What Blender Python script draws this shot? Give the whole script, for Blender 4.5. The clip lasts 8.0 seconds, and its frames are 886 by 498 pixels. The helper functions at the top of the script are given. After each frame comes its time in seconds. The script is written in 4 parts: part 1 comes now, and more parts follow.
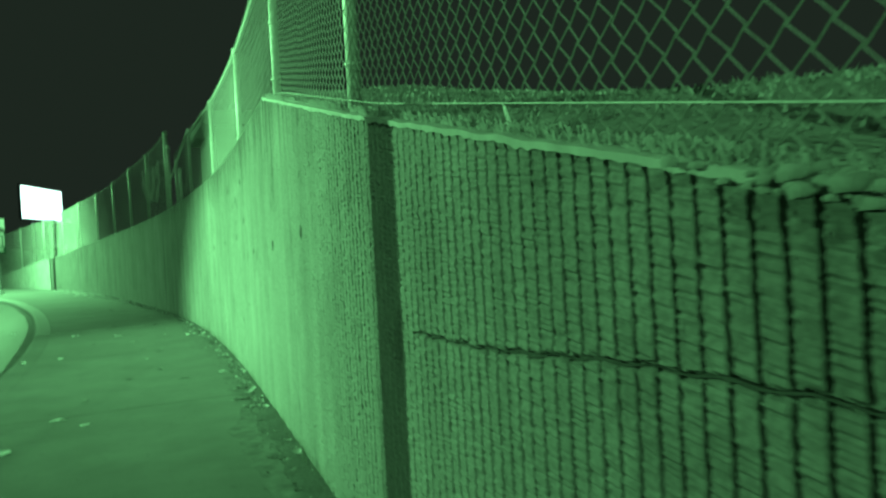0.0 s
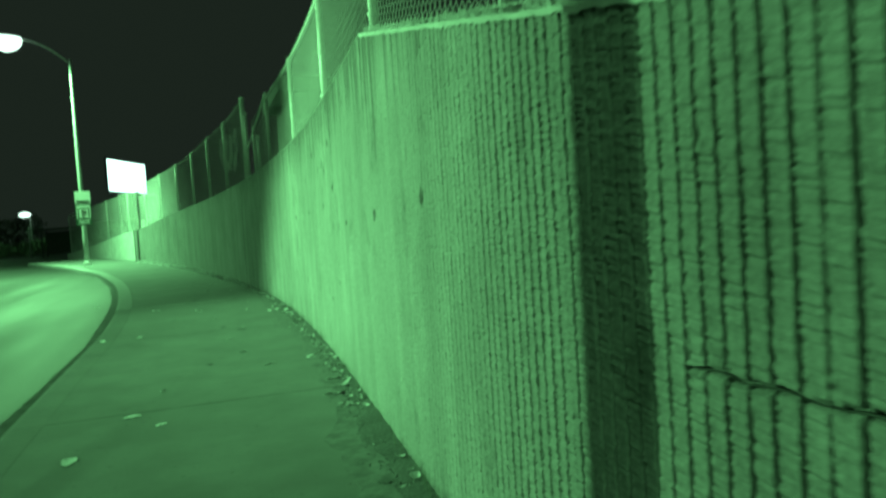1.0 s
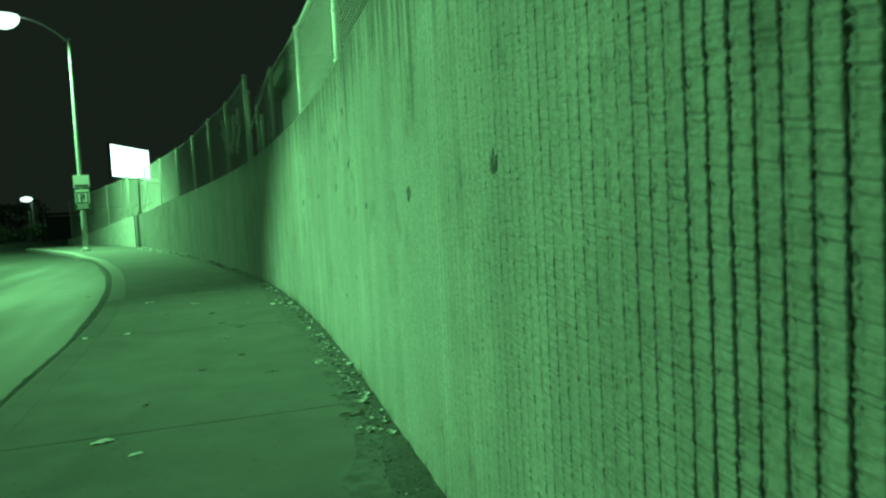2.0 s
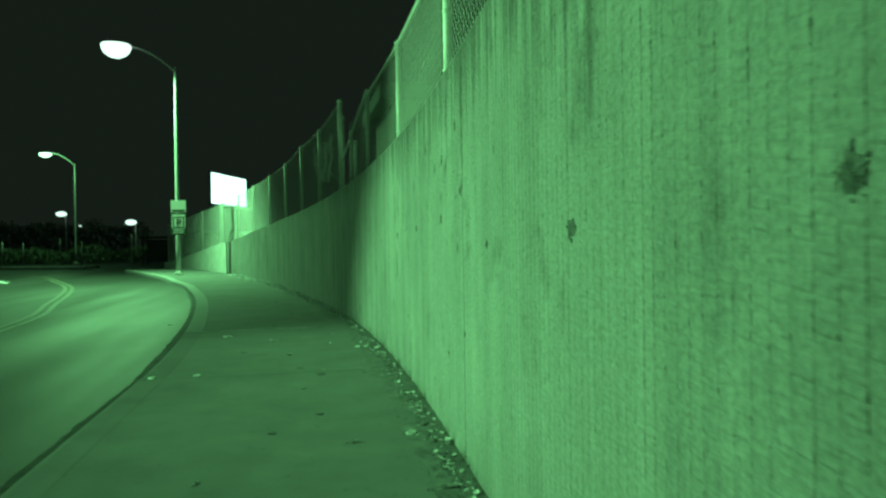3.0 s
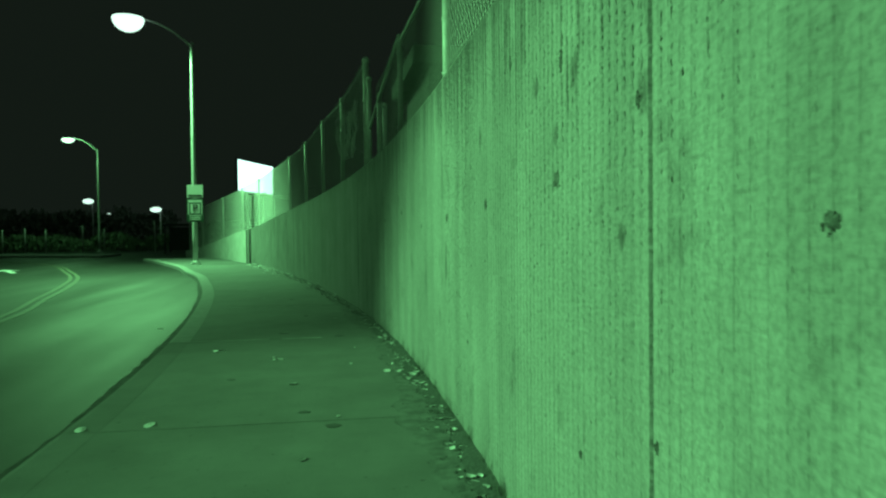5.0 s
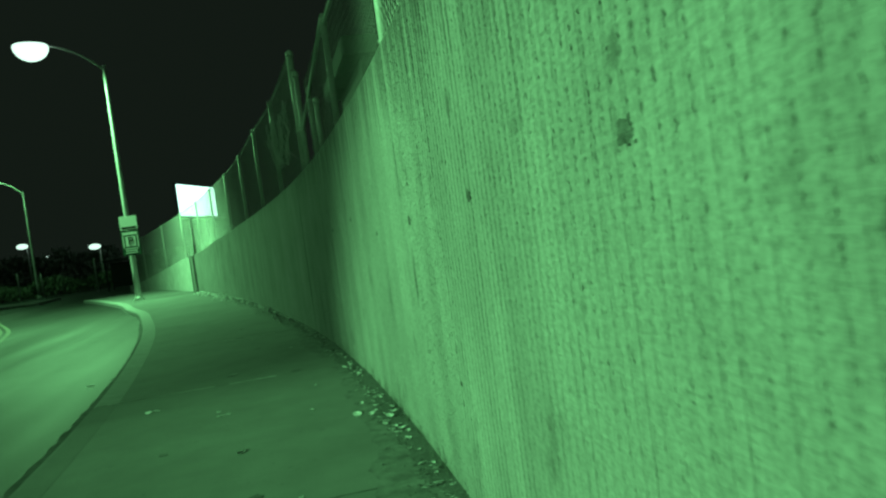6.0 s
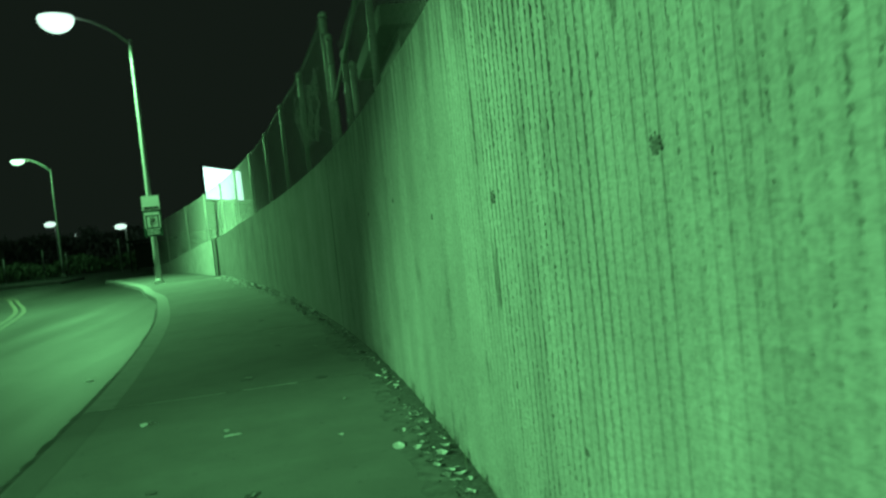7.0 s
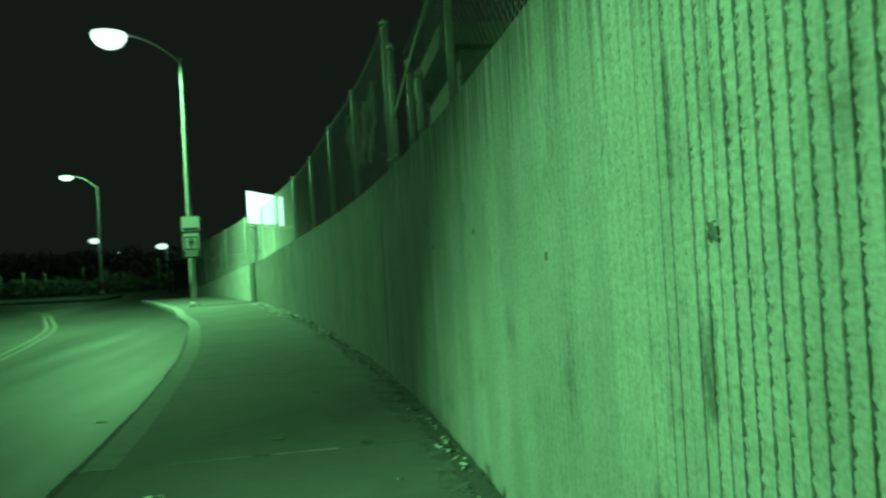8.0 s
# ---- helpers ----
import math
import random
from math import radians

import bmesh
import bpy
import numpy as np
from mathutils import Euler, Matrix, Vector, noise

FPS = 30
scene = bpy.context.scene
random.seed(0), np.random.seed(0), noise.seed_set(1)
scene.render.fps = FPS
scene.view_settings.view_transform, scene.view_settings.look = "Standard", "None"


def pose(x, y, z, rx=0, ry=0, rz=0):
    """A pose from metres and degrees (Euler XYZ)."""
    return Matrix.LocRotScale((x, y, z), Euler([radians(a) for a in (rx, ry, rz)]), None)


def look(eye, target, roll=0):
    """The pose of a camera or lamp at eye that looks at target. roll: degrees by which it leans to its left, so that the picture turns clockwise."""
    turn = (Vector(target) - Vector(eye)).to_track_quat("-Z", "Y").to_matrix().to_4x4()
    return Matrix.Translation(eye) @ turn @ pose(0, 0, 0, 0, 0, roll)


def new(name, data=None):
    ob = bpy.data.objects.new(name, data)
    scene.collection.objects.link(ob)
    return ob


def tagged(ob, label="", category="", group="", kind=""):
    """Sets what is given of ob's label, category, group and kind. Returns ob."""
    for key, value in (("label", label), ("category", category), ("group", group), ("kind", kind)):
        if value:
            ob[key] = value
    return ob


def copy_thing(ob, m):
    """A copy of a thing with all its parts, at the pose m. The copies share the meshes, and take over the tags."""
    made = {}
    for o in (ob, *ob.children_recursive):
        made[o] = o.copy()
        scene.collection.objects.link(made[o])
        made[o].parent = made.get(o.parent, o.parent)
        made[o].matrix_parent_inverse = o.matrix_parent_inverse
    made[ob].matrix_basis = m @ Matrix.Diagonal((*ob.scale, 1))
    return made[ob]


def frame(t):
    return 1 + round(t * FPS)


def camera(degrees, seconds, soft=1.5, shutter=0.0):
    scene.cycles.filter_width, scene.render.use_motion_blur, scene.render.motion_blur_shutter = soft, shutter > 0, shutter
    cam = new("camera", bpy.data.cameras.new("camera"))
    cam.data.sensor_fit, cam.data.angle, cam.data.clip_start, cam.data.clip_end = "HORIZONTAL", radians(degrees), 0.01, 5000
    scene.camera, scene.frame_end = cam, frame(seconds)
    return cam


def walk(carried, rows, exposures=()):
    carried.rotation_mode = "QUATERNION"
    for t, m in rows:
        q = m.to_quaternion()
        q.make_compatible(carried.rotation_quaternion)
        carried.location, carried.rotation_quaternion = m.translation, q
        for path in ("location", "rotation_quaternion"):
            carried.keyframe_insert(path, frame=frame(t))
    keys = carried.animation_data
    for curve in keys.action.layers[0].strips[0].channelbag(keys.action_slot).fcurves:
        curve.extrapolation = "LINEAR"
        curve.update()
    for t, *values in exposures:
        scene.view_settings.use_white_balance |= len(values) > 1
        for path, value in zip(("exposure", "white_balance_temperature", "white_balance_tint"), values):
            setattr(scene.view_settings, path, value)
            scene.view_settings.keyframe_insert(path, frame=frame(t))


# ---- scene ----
cam = camera(63.0, 8.0, soft=2.3, shutter=0.28)
PATH = [
    (0, (0.045, 1.88, 1.185), (0.87, 3.702, 1.163), -3.1),
    (0.1, (0.062, 1.986, 1.187), (0.881, 3.81, 1.181), -4.8),
    (0.2, (0.077, 2.091, 1.189), (0.895, 3.916, 1.173), -3.7),
    (0.3, (0.089, 2.194, 1.19), (0.887, 4.028, 1.179), -3.2),
    (0.5, (0.101, 2.39, 1.194), (0.826, 4.254, 1.154), -4.7),
    (0.6, (0.099, 2.482, 1.196), (0.819, 4.348, 1.192), -3.1),
    (0.7, (0.094, 2.574, 1.197), (0.796, 4.447, 1.208), -3.1),
    (0.8, (0.087, 2.671, 1.199), (0.792, 4.542, 1.228), -2.5),
    (0.9, (0.082, 2.777, 1.2), (0.759, 4.659, 1.203), -3.0),
    (1, (0.08, 2.898, 1.2), (0.719, 4.791, 1.103), -3.6),
    (1.1, (0.103, 3.034, 1.189), (0.736, 4.928, 1.075), -2.1),
    (1.2, (0.135, 3.17, 1.176), (0.748, 5.071, 1.058), -3.4),
    (2.3, (0.195, 4.096, 1.163), (0.825, 5.99, 1.035), -2.8),
    (2.4, (0.219, 4.205, 1.16), (0.832, 6.104, 1.033), -2.7),
    (2.5, (0.237, 4.323, 1.158), (0.823, 6.231, 1.031), -5.3),
    (2.6, (0.242, 4.445, 1.161), (0.799, 6.363, 1.057), -1.5),
    (2.7, (0.245, 4.568, 1.169), (0.748, 6.501, 1.061), -1.8),
    (2.8, (0.246, 4.691, 1.178), (0.715, 6.633, 1.091), -0.6),
    (2.9, (0.247, 4.811, 1.186), (0.681, 6.762, 1.137), -0.5),
    (3, (0.247, 4.926, 1.189), (0.654, 6.884, 1.171), -0.8),
    (3.1, (0.247, 5.035, 1.185), (0.672, 6.989, 1.202), -0.6),
    (3.2, (0.246, 5.139, 1.176), (0.665, 7.094, 1.208), -1.0),
    (3.3, (0.245, 5.237, 1.165), (0.654, 7.195, 1.157), -1.3),
    (3.4, (0.244, 5.332, 1.156), (0.651, 7.289, 1.088), -2.7),
    (3.5, (0.244, 5.423, 1.152), (0.645, 7.379, 1.037), -5.4),
    (3.6, (0.251, 5.513, 1.153), (0.641, 7.472, 1.059), -7.8),
    (3.7, (0.267, 5.607, 1.156), (0.643, 7.569, 1.061), -7.9),
    (3.8, (0.287, 5.712, 1.159), (0.644, 7.678, 1.073), -6.1),
    (3.9, (0.303, 5.834, 1.162), (0.637, 7.804, 1.071), -4.9),
    (4, (0.31, 5.981, 1.163), (0.62, 7.954, 1.057), -4.5),
    (4.1, (0.309, 6.153, 1.16), (0.612, 8.128, 1.073), -3.0),
    (4.2, (0.308, 6.328, 1.157), (0.634, 8.3, 1.107), -2.5),
    (5.3, (0.454, 7.496, 1.199), (0.78, 9.469, 1.151), -0.4),
    (5.4, (0.453, 7.614, 1.228), (0.785, 9.586, 1.186), -1.7),
    (5.5, (0.451, 7.735, 1.252), (0.824, 9.7, 1.221), -1.7),
    (5.6, (0.462, 7.85, 1.248), (0.833, 9.815, 1.226), -2.2),
    (5.7, (0.487, 7.96, 1.24), (0.882, 9.92, 1.191), -1.9),
    (5.8, (0.518, 8.068, 1.23), (0.942, 10.021, 1.153), -4.0),
    (5.9, (0.544, 8.175, 1.222), (0.98, 10.125, 1.153), -6.6),
    (6, (0.555, 8.284, 1.218), (1.009, 10.231, 1.152), -7.8),
    (6.1, (0.555, 8.398, 1.219), (1.011, 10.344, 1.168), -6.8),
    (6.2, (0.556, 8.514, 1.221), (0.994, 10.465, 1.158), -6.8),
    (6.3, (0.556, 8.633, 1.223), (0.957, 10.592, 1.175), -4.6),
    (6.4, (0.556, 8.751, 1.225), (0.925, 10.716, 1.181), -3.3),
    (6.5, (0.556, 8.868, 1.226), (0.93, 10.832, 1.187), -2.9),
    (6.6, (0.555, 8.982, 1.224), (0.964, 10.94, 1.201), -3.9),
    (6.7, (0.554, 9.093, 1.219), (0.951, 11.053, 1.201), -3.8),
    (6.8, (0.552, 9.2, 1.213), (0.947, 11.161, 1.181), -3.3),
    (6.9, (0.551, 9.306, 1.208), (0.943, 11.266, 1.15), -3.6),
    (7, (0.55, 9.408, 1.206), (0.938, 11.368, 1.123), -6.0),
    (7.1, (0.55, 9.508, 1.207), (0.932, 11.47, 1.128), -9.8),
    (7.2, (0.551, 9.608, 1.21), (0.901, 11.575, 1.135), -9.9),
    (7.3, (0.551, 9.708, 1.213), (0.838, 11.687, 1.171), -8.2),
    (7.4, (0.552, 9.81, 1.218), (0.794, 11.795, 1.195), -6.5),
    (7.5, (0.552, 9.916, 1.223), (0.755, 11.905, 1.201), -4.4),
    (7.6, (0.547, 10.027, 1.228), (0.734, 12.018, 1.207), -3.1),
    (7.7, (0.533, 10.142, 1.233), (0.735, 12.132, 1.224), -3.8),
    (7.8, (0.512, 10.26, 1.238), (0.746, 12.246, 1.251), -3.8),
    (7.9, (0.486, 10.381, 1.242), (0.726, 12.366, 1.258), -3.9),
    (8, (0.459, 10.502, 1.247), (0.757, 12.479, 1.265), -3.3),
]
walk(cam, [(t, look(eye, target, roll)) for t, eye, target, roll in PATH],
     exposures=[(0.0, 0.99), (1.2, 0.75), (2.3, 0.38), (3.0, 0.26), (4.0, 0.10), (5.0, 0.04), (8.0, 0.09)])

# ---- light ----
GREEN = (0.265, 1.0, 0.335)

world = bpy.data.worlds.new("night_sky")
scene.world = world
world.use_nodes = True
world.node_tree.nodes["Background"].inputs[0].default_value = (0.62, 1.0, 0.70, 1)
world.node_tree.nodes["Background"].inputs[1].default_value = 0.0098

LAMP_MAIN = (-6.36, 35.45, 9.12)
LAMP_SIDE = (-8.00, 10.6, 3.85)
POWER_MAIN = 12800.0
POWER_SIDE = 8500.0


def lamp_light(name, place, power, size):
    data = bpy.data.lights.new(name, "POINT")
    data.energy, data.color, data.shadow_soft_size = power, GREEN, size
    ob = new(name, data)
    ob.location = place
    return ob


street = bpy.data.lights.new("main_lamp_light", "SPOT")
street.energy, street.color, street.shadow_soft_size = POWER_MAIN, GREEN, 0.12
street.spot_size, street.spot_blend = radians(160), 1.0
street_ob = new("main_lamp_light", street)
street_ob.matrix_world = look((LAMP_MAIN[0], LAMP_MAIN[1], LAMP_MAIN[2] - 0.32), (-6.4, 33.5, 0.0))
# Unseen source across the road, assumed from the lit wall and pole shadow.
flood = bpy.data.lights.new("side_flood_light", "SPOT")
flood.energy, flood.color, flood.shadow_soft_size = POWER_SIDE, GREEN, 0.046
flood.spot_size, flood.spot_blend = radians(130), 1.0
flood_ob = new("side_flood_light", flood)
flood_ob.matrix_world = look((LAMP_SIDE[0], LAMP_SIDE[1], LAMP_SIDE[2] - 0.15), (1.2, 12.6, 1.3))
# Fill light from an added lamp, out of view behind the start.
lamp_light("rear_fill_light", (-6.3, -12.0, 8.7), POWER_MAIN * 0.26, 0.12)
lamp_light("far_lamp_light", (-18.9, 66.0, 8.0), 750.0, 0.15)

# ---- materials ----


class Nodes:
    """A material with its Principled shader, and short ways to add nodes."""

    def __init__(self, name, rough=0.8, metal=0.0, spec=0.4):
        self.mat = bpy.data.materials.new(name)
        self.mat.use_nodes = True
        self.tree = self.mat.node_tree
        self.bsdf = self.tree.nodes["Principled BSDF"]
        self.bsdf.inputs["Roughness"].default_value = rough
        self.bsdf.inputs["Metallic"].default_value = metal
        self.bsdf.inputs["Specular IOR Level"].default_value = spec
        self.coord = self.tree.nodes.new("ShaderNodeTexCoord")

    def add(self, kind, **values):
        n = self.tree.nodes.new(kind)
        for k, v in values.items():
            n.inputs[k.replace("_", " ")].default_value = v
        return n

    def link(self, a, b):
        self.tree.links.new(a, b)

    def noise(self, scale, stretch=(1, 1, 1), detail=5.0, rough=0.6):
        m = self.add("ShaderNodeMapping", Scale=stretch)
        self.link(self.coord.outputs["Object"], m.inputs["Vector"])
        n = self.add("ShaderNodeTexNoise", Scale=scale, Detail=detail, Roughness=rough)
        self.link(m.outputs["Vector"], n.inputs["Vector"])
        return n.outputs["Fac"]

    def ramp(self, fac, a, b, lo=0.3, hi=0.7):
        r = self.tree.nodes.new("ShaderNodeValToRGB")
        r.color_ramp.elements[0].position, r.color_ramp.elements[1].position = lo, hi
        r.color_ramp.elements[0].color, r.color_ramp.elements[1].color = (*a, 1), (*b, 1)
        self.link(fac, r.inputs["Fac"])
        return r.outputs["Color"]

    def mul(self, a, b, fac=1.0):
        m = self.tree.nodes.new("ShaderNodeMix")
        m.data_type, m.blend_type = "RGBA", "MULTIPLY"
        m.inputs["Factor"].default_value = fac
        self.link(a, m.inputs["A"])
        self.link(b, m.inputs["B"])
        return m.outputs["Result"]

    def colour(self, c):
        self.link(c, self.bsdf.inputs["Base Color"])
        return self

    def bump(self, fac, strength=0.4, distance=0.01):
        b = self.add("ShaderNodeBump", Strength=strength, Distance=distance)
        self.link(fac, b.inputs["Height"])
        self.link(b.outputs["Normal"], self.bsdf.inputs["Normal"])
        return self


def grey(v, warm=0.0):
    return (v * (1 + warm), v, v * (1 - warm))


def simple(name, a, b, scale=12, rough=0.7, metal=0.0, bump=0.15, stretch=(1, 1, 1), spec=0.4):
    n = Nodes(name, rough, metal, spec)
    f = n.noise(scale, stretch)
    n.colour(n.ramp(f, a, b))
    n.bump(n.noise(scale * 6, stretch), bump, 0.004)
    return n.mat


def wall_concrete():
    n = Nodes("fluted_concrete", 0.9, 0.0, 0.2)
    n.bsdf.inputs["Sheen Weight"].default_value = 0.08
    n.bsdf.inputs["Sheen Roughness"].default_value = 0.4
    c = n.ramp(n.noise(1.3), grey(0.18), grey(0.255), 0.28, 0.66)
    c = n.mul(c, n.ramp(n.noise(1.0, (3.5, 3.5, 0.22), 5.0, 0.55), grey(0.76), grey(1.0), 0.34, 0.60))
    c = n.mul(c, n.ramp(n.noise(3.0, (14, 14, 0.10), 3.0), grey(0.70), grey(1.0), 0.30, 0.46), 0.3)
    c = n.mul(c, n.ramp(n.noise(4.5, (1, 1, 0.7), 5.0, 0.65), grey(0.66), grey(1.0), 0.30, 0.42))
    c = n.mul(c, n.ramp(n.noise(70, detail=3.0), grey(0.74), grey(1.0), 0.35, 0.6))
    c = n.mul(c, n.ramp(n.noise(1.0, (22, 24, 110), 3.0, 0.6), grey(0.60), grey(1.0), 0.34, 0.58), 0.35)
    split = n.tree.nodes.new("ShaderNodeSeparateXYZ")
    n.link(n.coord.outputs["Object"], split.inputs[0])

    def calc(op, a, b):
        m = n.tree.nodes.new("ShaderNodeMath")
        m.operation = op
        for slot, v in zip(m.inputs, (a, b)):
            if isinstance(v, (int, float)):
                slot.default_value = v
            else:
                n.link(v, slot)
        return m.outputs[0]

    rib = calc("FRACT", calc("MULTIPLY", calc("ADD", split.outputs["Y"], 3.8432), 1 / 0.0525), 0.0)
    # Shade between the fins is put faintly into the colour.
    fin_shade = calc("ADD", rib, calc("MULTIPLY", calc("SUBTRACT", n.noise(45, (1, 1, 1.6), 4.0), 0.5), 1.1))
    c = n.mul(c, n.ramp(fin_shade, grey(1.0), grey(0.52), 0.56, 0.80), 0.12)
    drip = calc("ADD", calc("MULTIPLY", split.outputs["Z"], 0.30), calc("MULTIPLY", n.noise(2.2, (7, 7, 0.25), 5.0), 0.62))
    c = n.mul(c, n.ramp(drip, grey(1.0), grey(0.42), 0.85, 0.98))
    blots = None
    for y, z, wy, wz in ((9.69, 1.68, .05, .05), (9.25, 1.65, .04, .06), (9.45, 1.48, .03, .04), (8.87, 1.155, .03, .04), (8.73, 1.48, .04, .06), (11.97, .97, .05, .17), (12.1, 1.55, .03, .22),
                         (9.2, 1.93, .03, .32), (9.31, 1.62, .02, .16), (10.19, 1.95, .03, .28), (10.79, 1.63, .04, .09), (18.3, .8, .06, .7), (8.7, 1.95, .035, .4), (13.15, .12, .03, .13)):
        dy = calc("POWER", calc("ABSOLUTE", calc("MULTIPLY", calc("SUBTRACT", split.outputs["Y"], y), 1 / wy), 0.0), 2.0)
        dz = calc("POWER", calc("ABSOLUTE", calc("MULTIPLY", calc("SUBTRACT", split.outputs["Z"], z), 1 / wz), 0.0), 2.0)
        near = calc("SUBTRACT", 1.0, calc("ADD", dy, dz))
        blots = near if blots is None else calc("MAXIMUM", blots, near)
    blots = calc("ADD", calc("MAXIMUM", blots, -2.0), calc("MULTIPLY", calc("SUBTRACT", n.noise(28, (1, 1.6, 0.5), 5.0), 0.5), 2.6))
    c = n.mul(c, n.ramp(blots, grey(1.0), grey(0.40), 0.0, 1.0))
    n.colour(c)
    n.bump(n.noise(60, (1.0, 0.9, 1.8), 5.0, 0.65), 0.25, 0.004)
    return n.mat


def pavement_concrete():
    n = Nodes("old_pavement_concrete", 0.85, 0.0, 0.25)
    c = n.ramp(n.noise(0.7), grey(0.125), grey(0.168), 0.3, 0.7)
    c = n.mul(c, n.ramp(n.noise(2.6), grey(0.84), grey(1.0), 0.34, 0.60))
    c = n.mul(c, n.ramp(n.noise(160, detail=2.0), grey(0.75), grey(1.0), 0.35, 0.6))
    c = n.mul(c, n.ramp(n.noise(22, detail=2.0, rough=0.4), grey(0.62), grey(1.0), 0.25, 0.32))
    info = n.tree.nodes.new("ShaderNodeObjectInfo")
    c = n.mul(c, n.ramp(info.outputs["Random"], grey(0.85), grey(1.0), 0.0, 1.0))
    n.colour(c)
    n.bump(n.noise(200, detail=3.0), 0.35, 0.003)
    return n.mat


def asphalt():
    n = Nodes("worn_asphalt", 0.5, 0.0, 0.27)
    c = n.ramp(n.noise(0.35, (1.5, 0.35, 1), 5.0), grey(0.012), grey(0.027), 0.32, 0.70)
    c = n.mul(c, n.ramp(n.noise(2.2), grey(0.75), grey(1.0), 0.35, 0.6))
    n.colour(c)
    r = n.ramp(n.noise(0.42, (1.15, 0.10, 1), 3.0), grey(0.78), grey(0.57), 0.34, 0.66)
    n.link(r, n.bsdf.inputs["Roughness"])
    n.bump(n.noise(180, detail=3.0), 0.5, 0.004)
    return n.mat


def glow(name, colour, strength):
    n = Nodes(name, 0.4)
    n.bsdf.inputs["Base Color"].default_value = (0.8, 0.8, 0.8, 1)
    n.bsdf.inputs["Emission Color"].default_value = (*colour, 1)
    n.bsdf.inputs["Emission Strength"].default_value = strength
    return n.mat


WALL_MAT = wall_concrete()
PAVE_MAT = pavement_concrete()
ROAD_MAT = asphalt()
KERB_MAT = simple("kerb_concrete", grey(0.165), grey(0.235), 7, 0.85, bump=0.3)
GUTTER_MAT = simple("dark_gutter", grey(0.05), grey(0.11), 5, 0.9, bump=0.4, spec=0.2)
DIRT_MAT = simple("leaf_dirt", grey(0.025), grey(0.10), 60, 0.95, bump=0.6)
FILM_MAT = simple("dark_film", grey(0.050), grey(0.14), 9, 0.95, bump=0.3)
COPING_MAT = simple("trowelled_concrete", grey(0.27), grey(0.40), 9, 0.85, bump=0.3)
BED_MAT = simple("joint_dirt_crack_shade", grey(0.03), grey(0.06), 30, 0.95, bump=0.5)
SOIL_MAT = simple("bank_soil", grey(0.16), grey(0.27), 9, 0.95, bump=0.6)
GRASS_MAT = simple("dry_grass", grey(0.20), grey(0.36), 5, 0.8, bump=0.1)
ZINC_MAT = simple("galvanised_steel", grey(0.40), grey(0.58), 25, 0.6, 0.3, bump=0.1)
# Dimmer light on some fence panels is put into this darker wire colour.
DIM_WIRE_MAT = simple("dim_wire", grey(0.25), grey(0.37), 40, 0.7, 0.1, bump=0.0)
WIRE_MAT = simple("galvanised_wire", grey(0.50), grey(0.66), 40, 0.6, 0.15, bump=0.0)
POLE_MAT = simple("painted_steel_pole", grey(0.34), grey(0.46), 9, 0.5, 0.2, bump=0.1, stretch=(1, 1, 0.2))
DARK_MAT = simple("dark_steel", grey(0.03), grey(0.06), 10, 0.6, 0.2)
LEAF_MAT = simple("dry_leaf", grey(0.22), grey(0.46), 30, 0.8, bump=0.3)
CHIP_MAT = simple("pale_leaf_bits", grey(0.28), grey(0.58), 9, 0.8, bump=0.2)
PAPER_MAT = simple("crumpled_paper", grey(0.78), grey(0.88), 20, 0.7, bump=0.4)
TAR_MAT = simple("tar_spot", grey(0.02), grey(0.05), 40, 0.7, bump=0.2)
PATCH_MAT = simple("dark_mortar_patch", grey(0.03), grey(0.11), 60, 0.95, bump=0.6)
YELLOW_MAT = simple("worn_yellow_line_paint", (0.06, 0.057, 0.044), (0.115, 0.11, 0.085), 14, 0.7, bump=0.3)
WHITE_MAT = simple("worn_white_line_paint", grey(0.45), grey(0.65), 14, 0.7, bump=0.3)
SIGN_WHITE = simple("reflective_white_sheet", grey(0.75), grey(0.85), 20, 0.45, bump=0.02)
SIGN_DARK = simple("dark_green_sign_sheet", (0.02, 0.07, 0.04), (0.03, 0.10, 0.06), 20, 0.45, bump=0.02)
SIGN_BLACK = simple("black_sign_ink", grey(0.015), grey(0.03), 20, 0.5, bump=0.02)
HEDGE_MAT = simple("hedge_leaf", (0.09, 0.11, 0.08), (0.14, 0.16, 0.11), 6, 0.7, bump=0.1)
WEED_MAT = simple("dark_weed", (0.03, 0.04, 0.025), (0.06, 0.07, 0.05), 20, 0.8, bump=0.1)
STUCCO_MAT = simple("faded_fascia_paint", grey(0.17), grey(0.25), 6, 0.9, bump=0.3)
FACING_MAT = simple("pale_facing", grey(0.36), grey(0.52), 3, 0.9, bump=0.3)
ROOF_MAT = simple("roof_felt", grey(0.16), grey(0.26), 6, 0.9, bump=0.3)
LENS_MAT = glow("lit_lamp_lens", (0.66, 1.0, 0.82), 1.5)
LENS_FAR_MAT = glow("lit_far_lamp_lens", (0.66, 1.0, 0.82), 1.3)
# Glow stands for the light thrown on the board.
BOARD_MAT = glow("glowing_billboard_face", (0.58, 1.0, 0.86), 2.2)
LITSIGN_MAT = glow("lit_shop_sign", (0.60, 1.0, 0.80), 1.1)

# ---- helpers for building ----


def mesh_object(name, bm, material, parent=None, label=""):
    bmesh.ops.recalc_face_normals(bm, faces=bm.faces)
    data = bpy.data.meshes.new(name)
    bm.to_mesh(data)
    bm.free()
    data.materials.append(material)
    ob = new(name, data)
    if parent is not None:
        ob.parent = parent
    if label:
        tagged(ob, label)
    return ob


def part(name, bm, material, parent, label=""):
    return mesh_object(name, bm, material, parent, label)


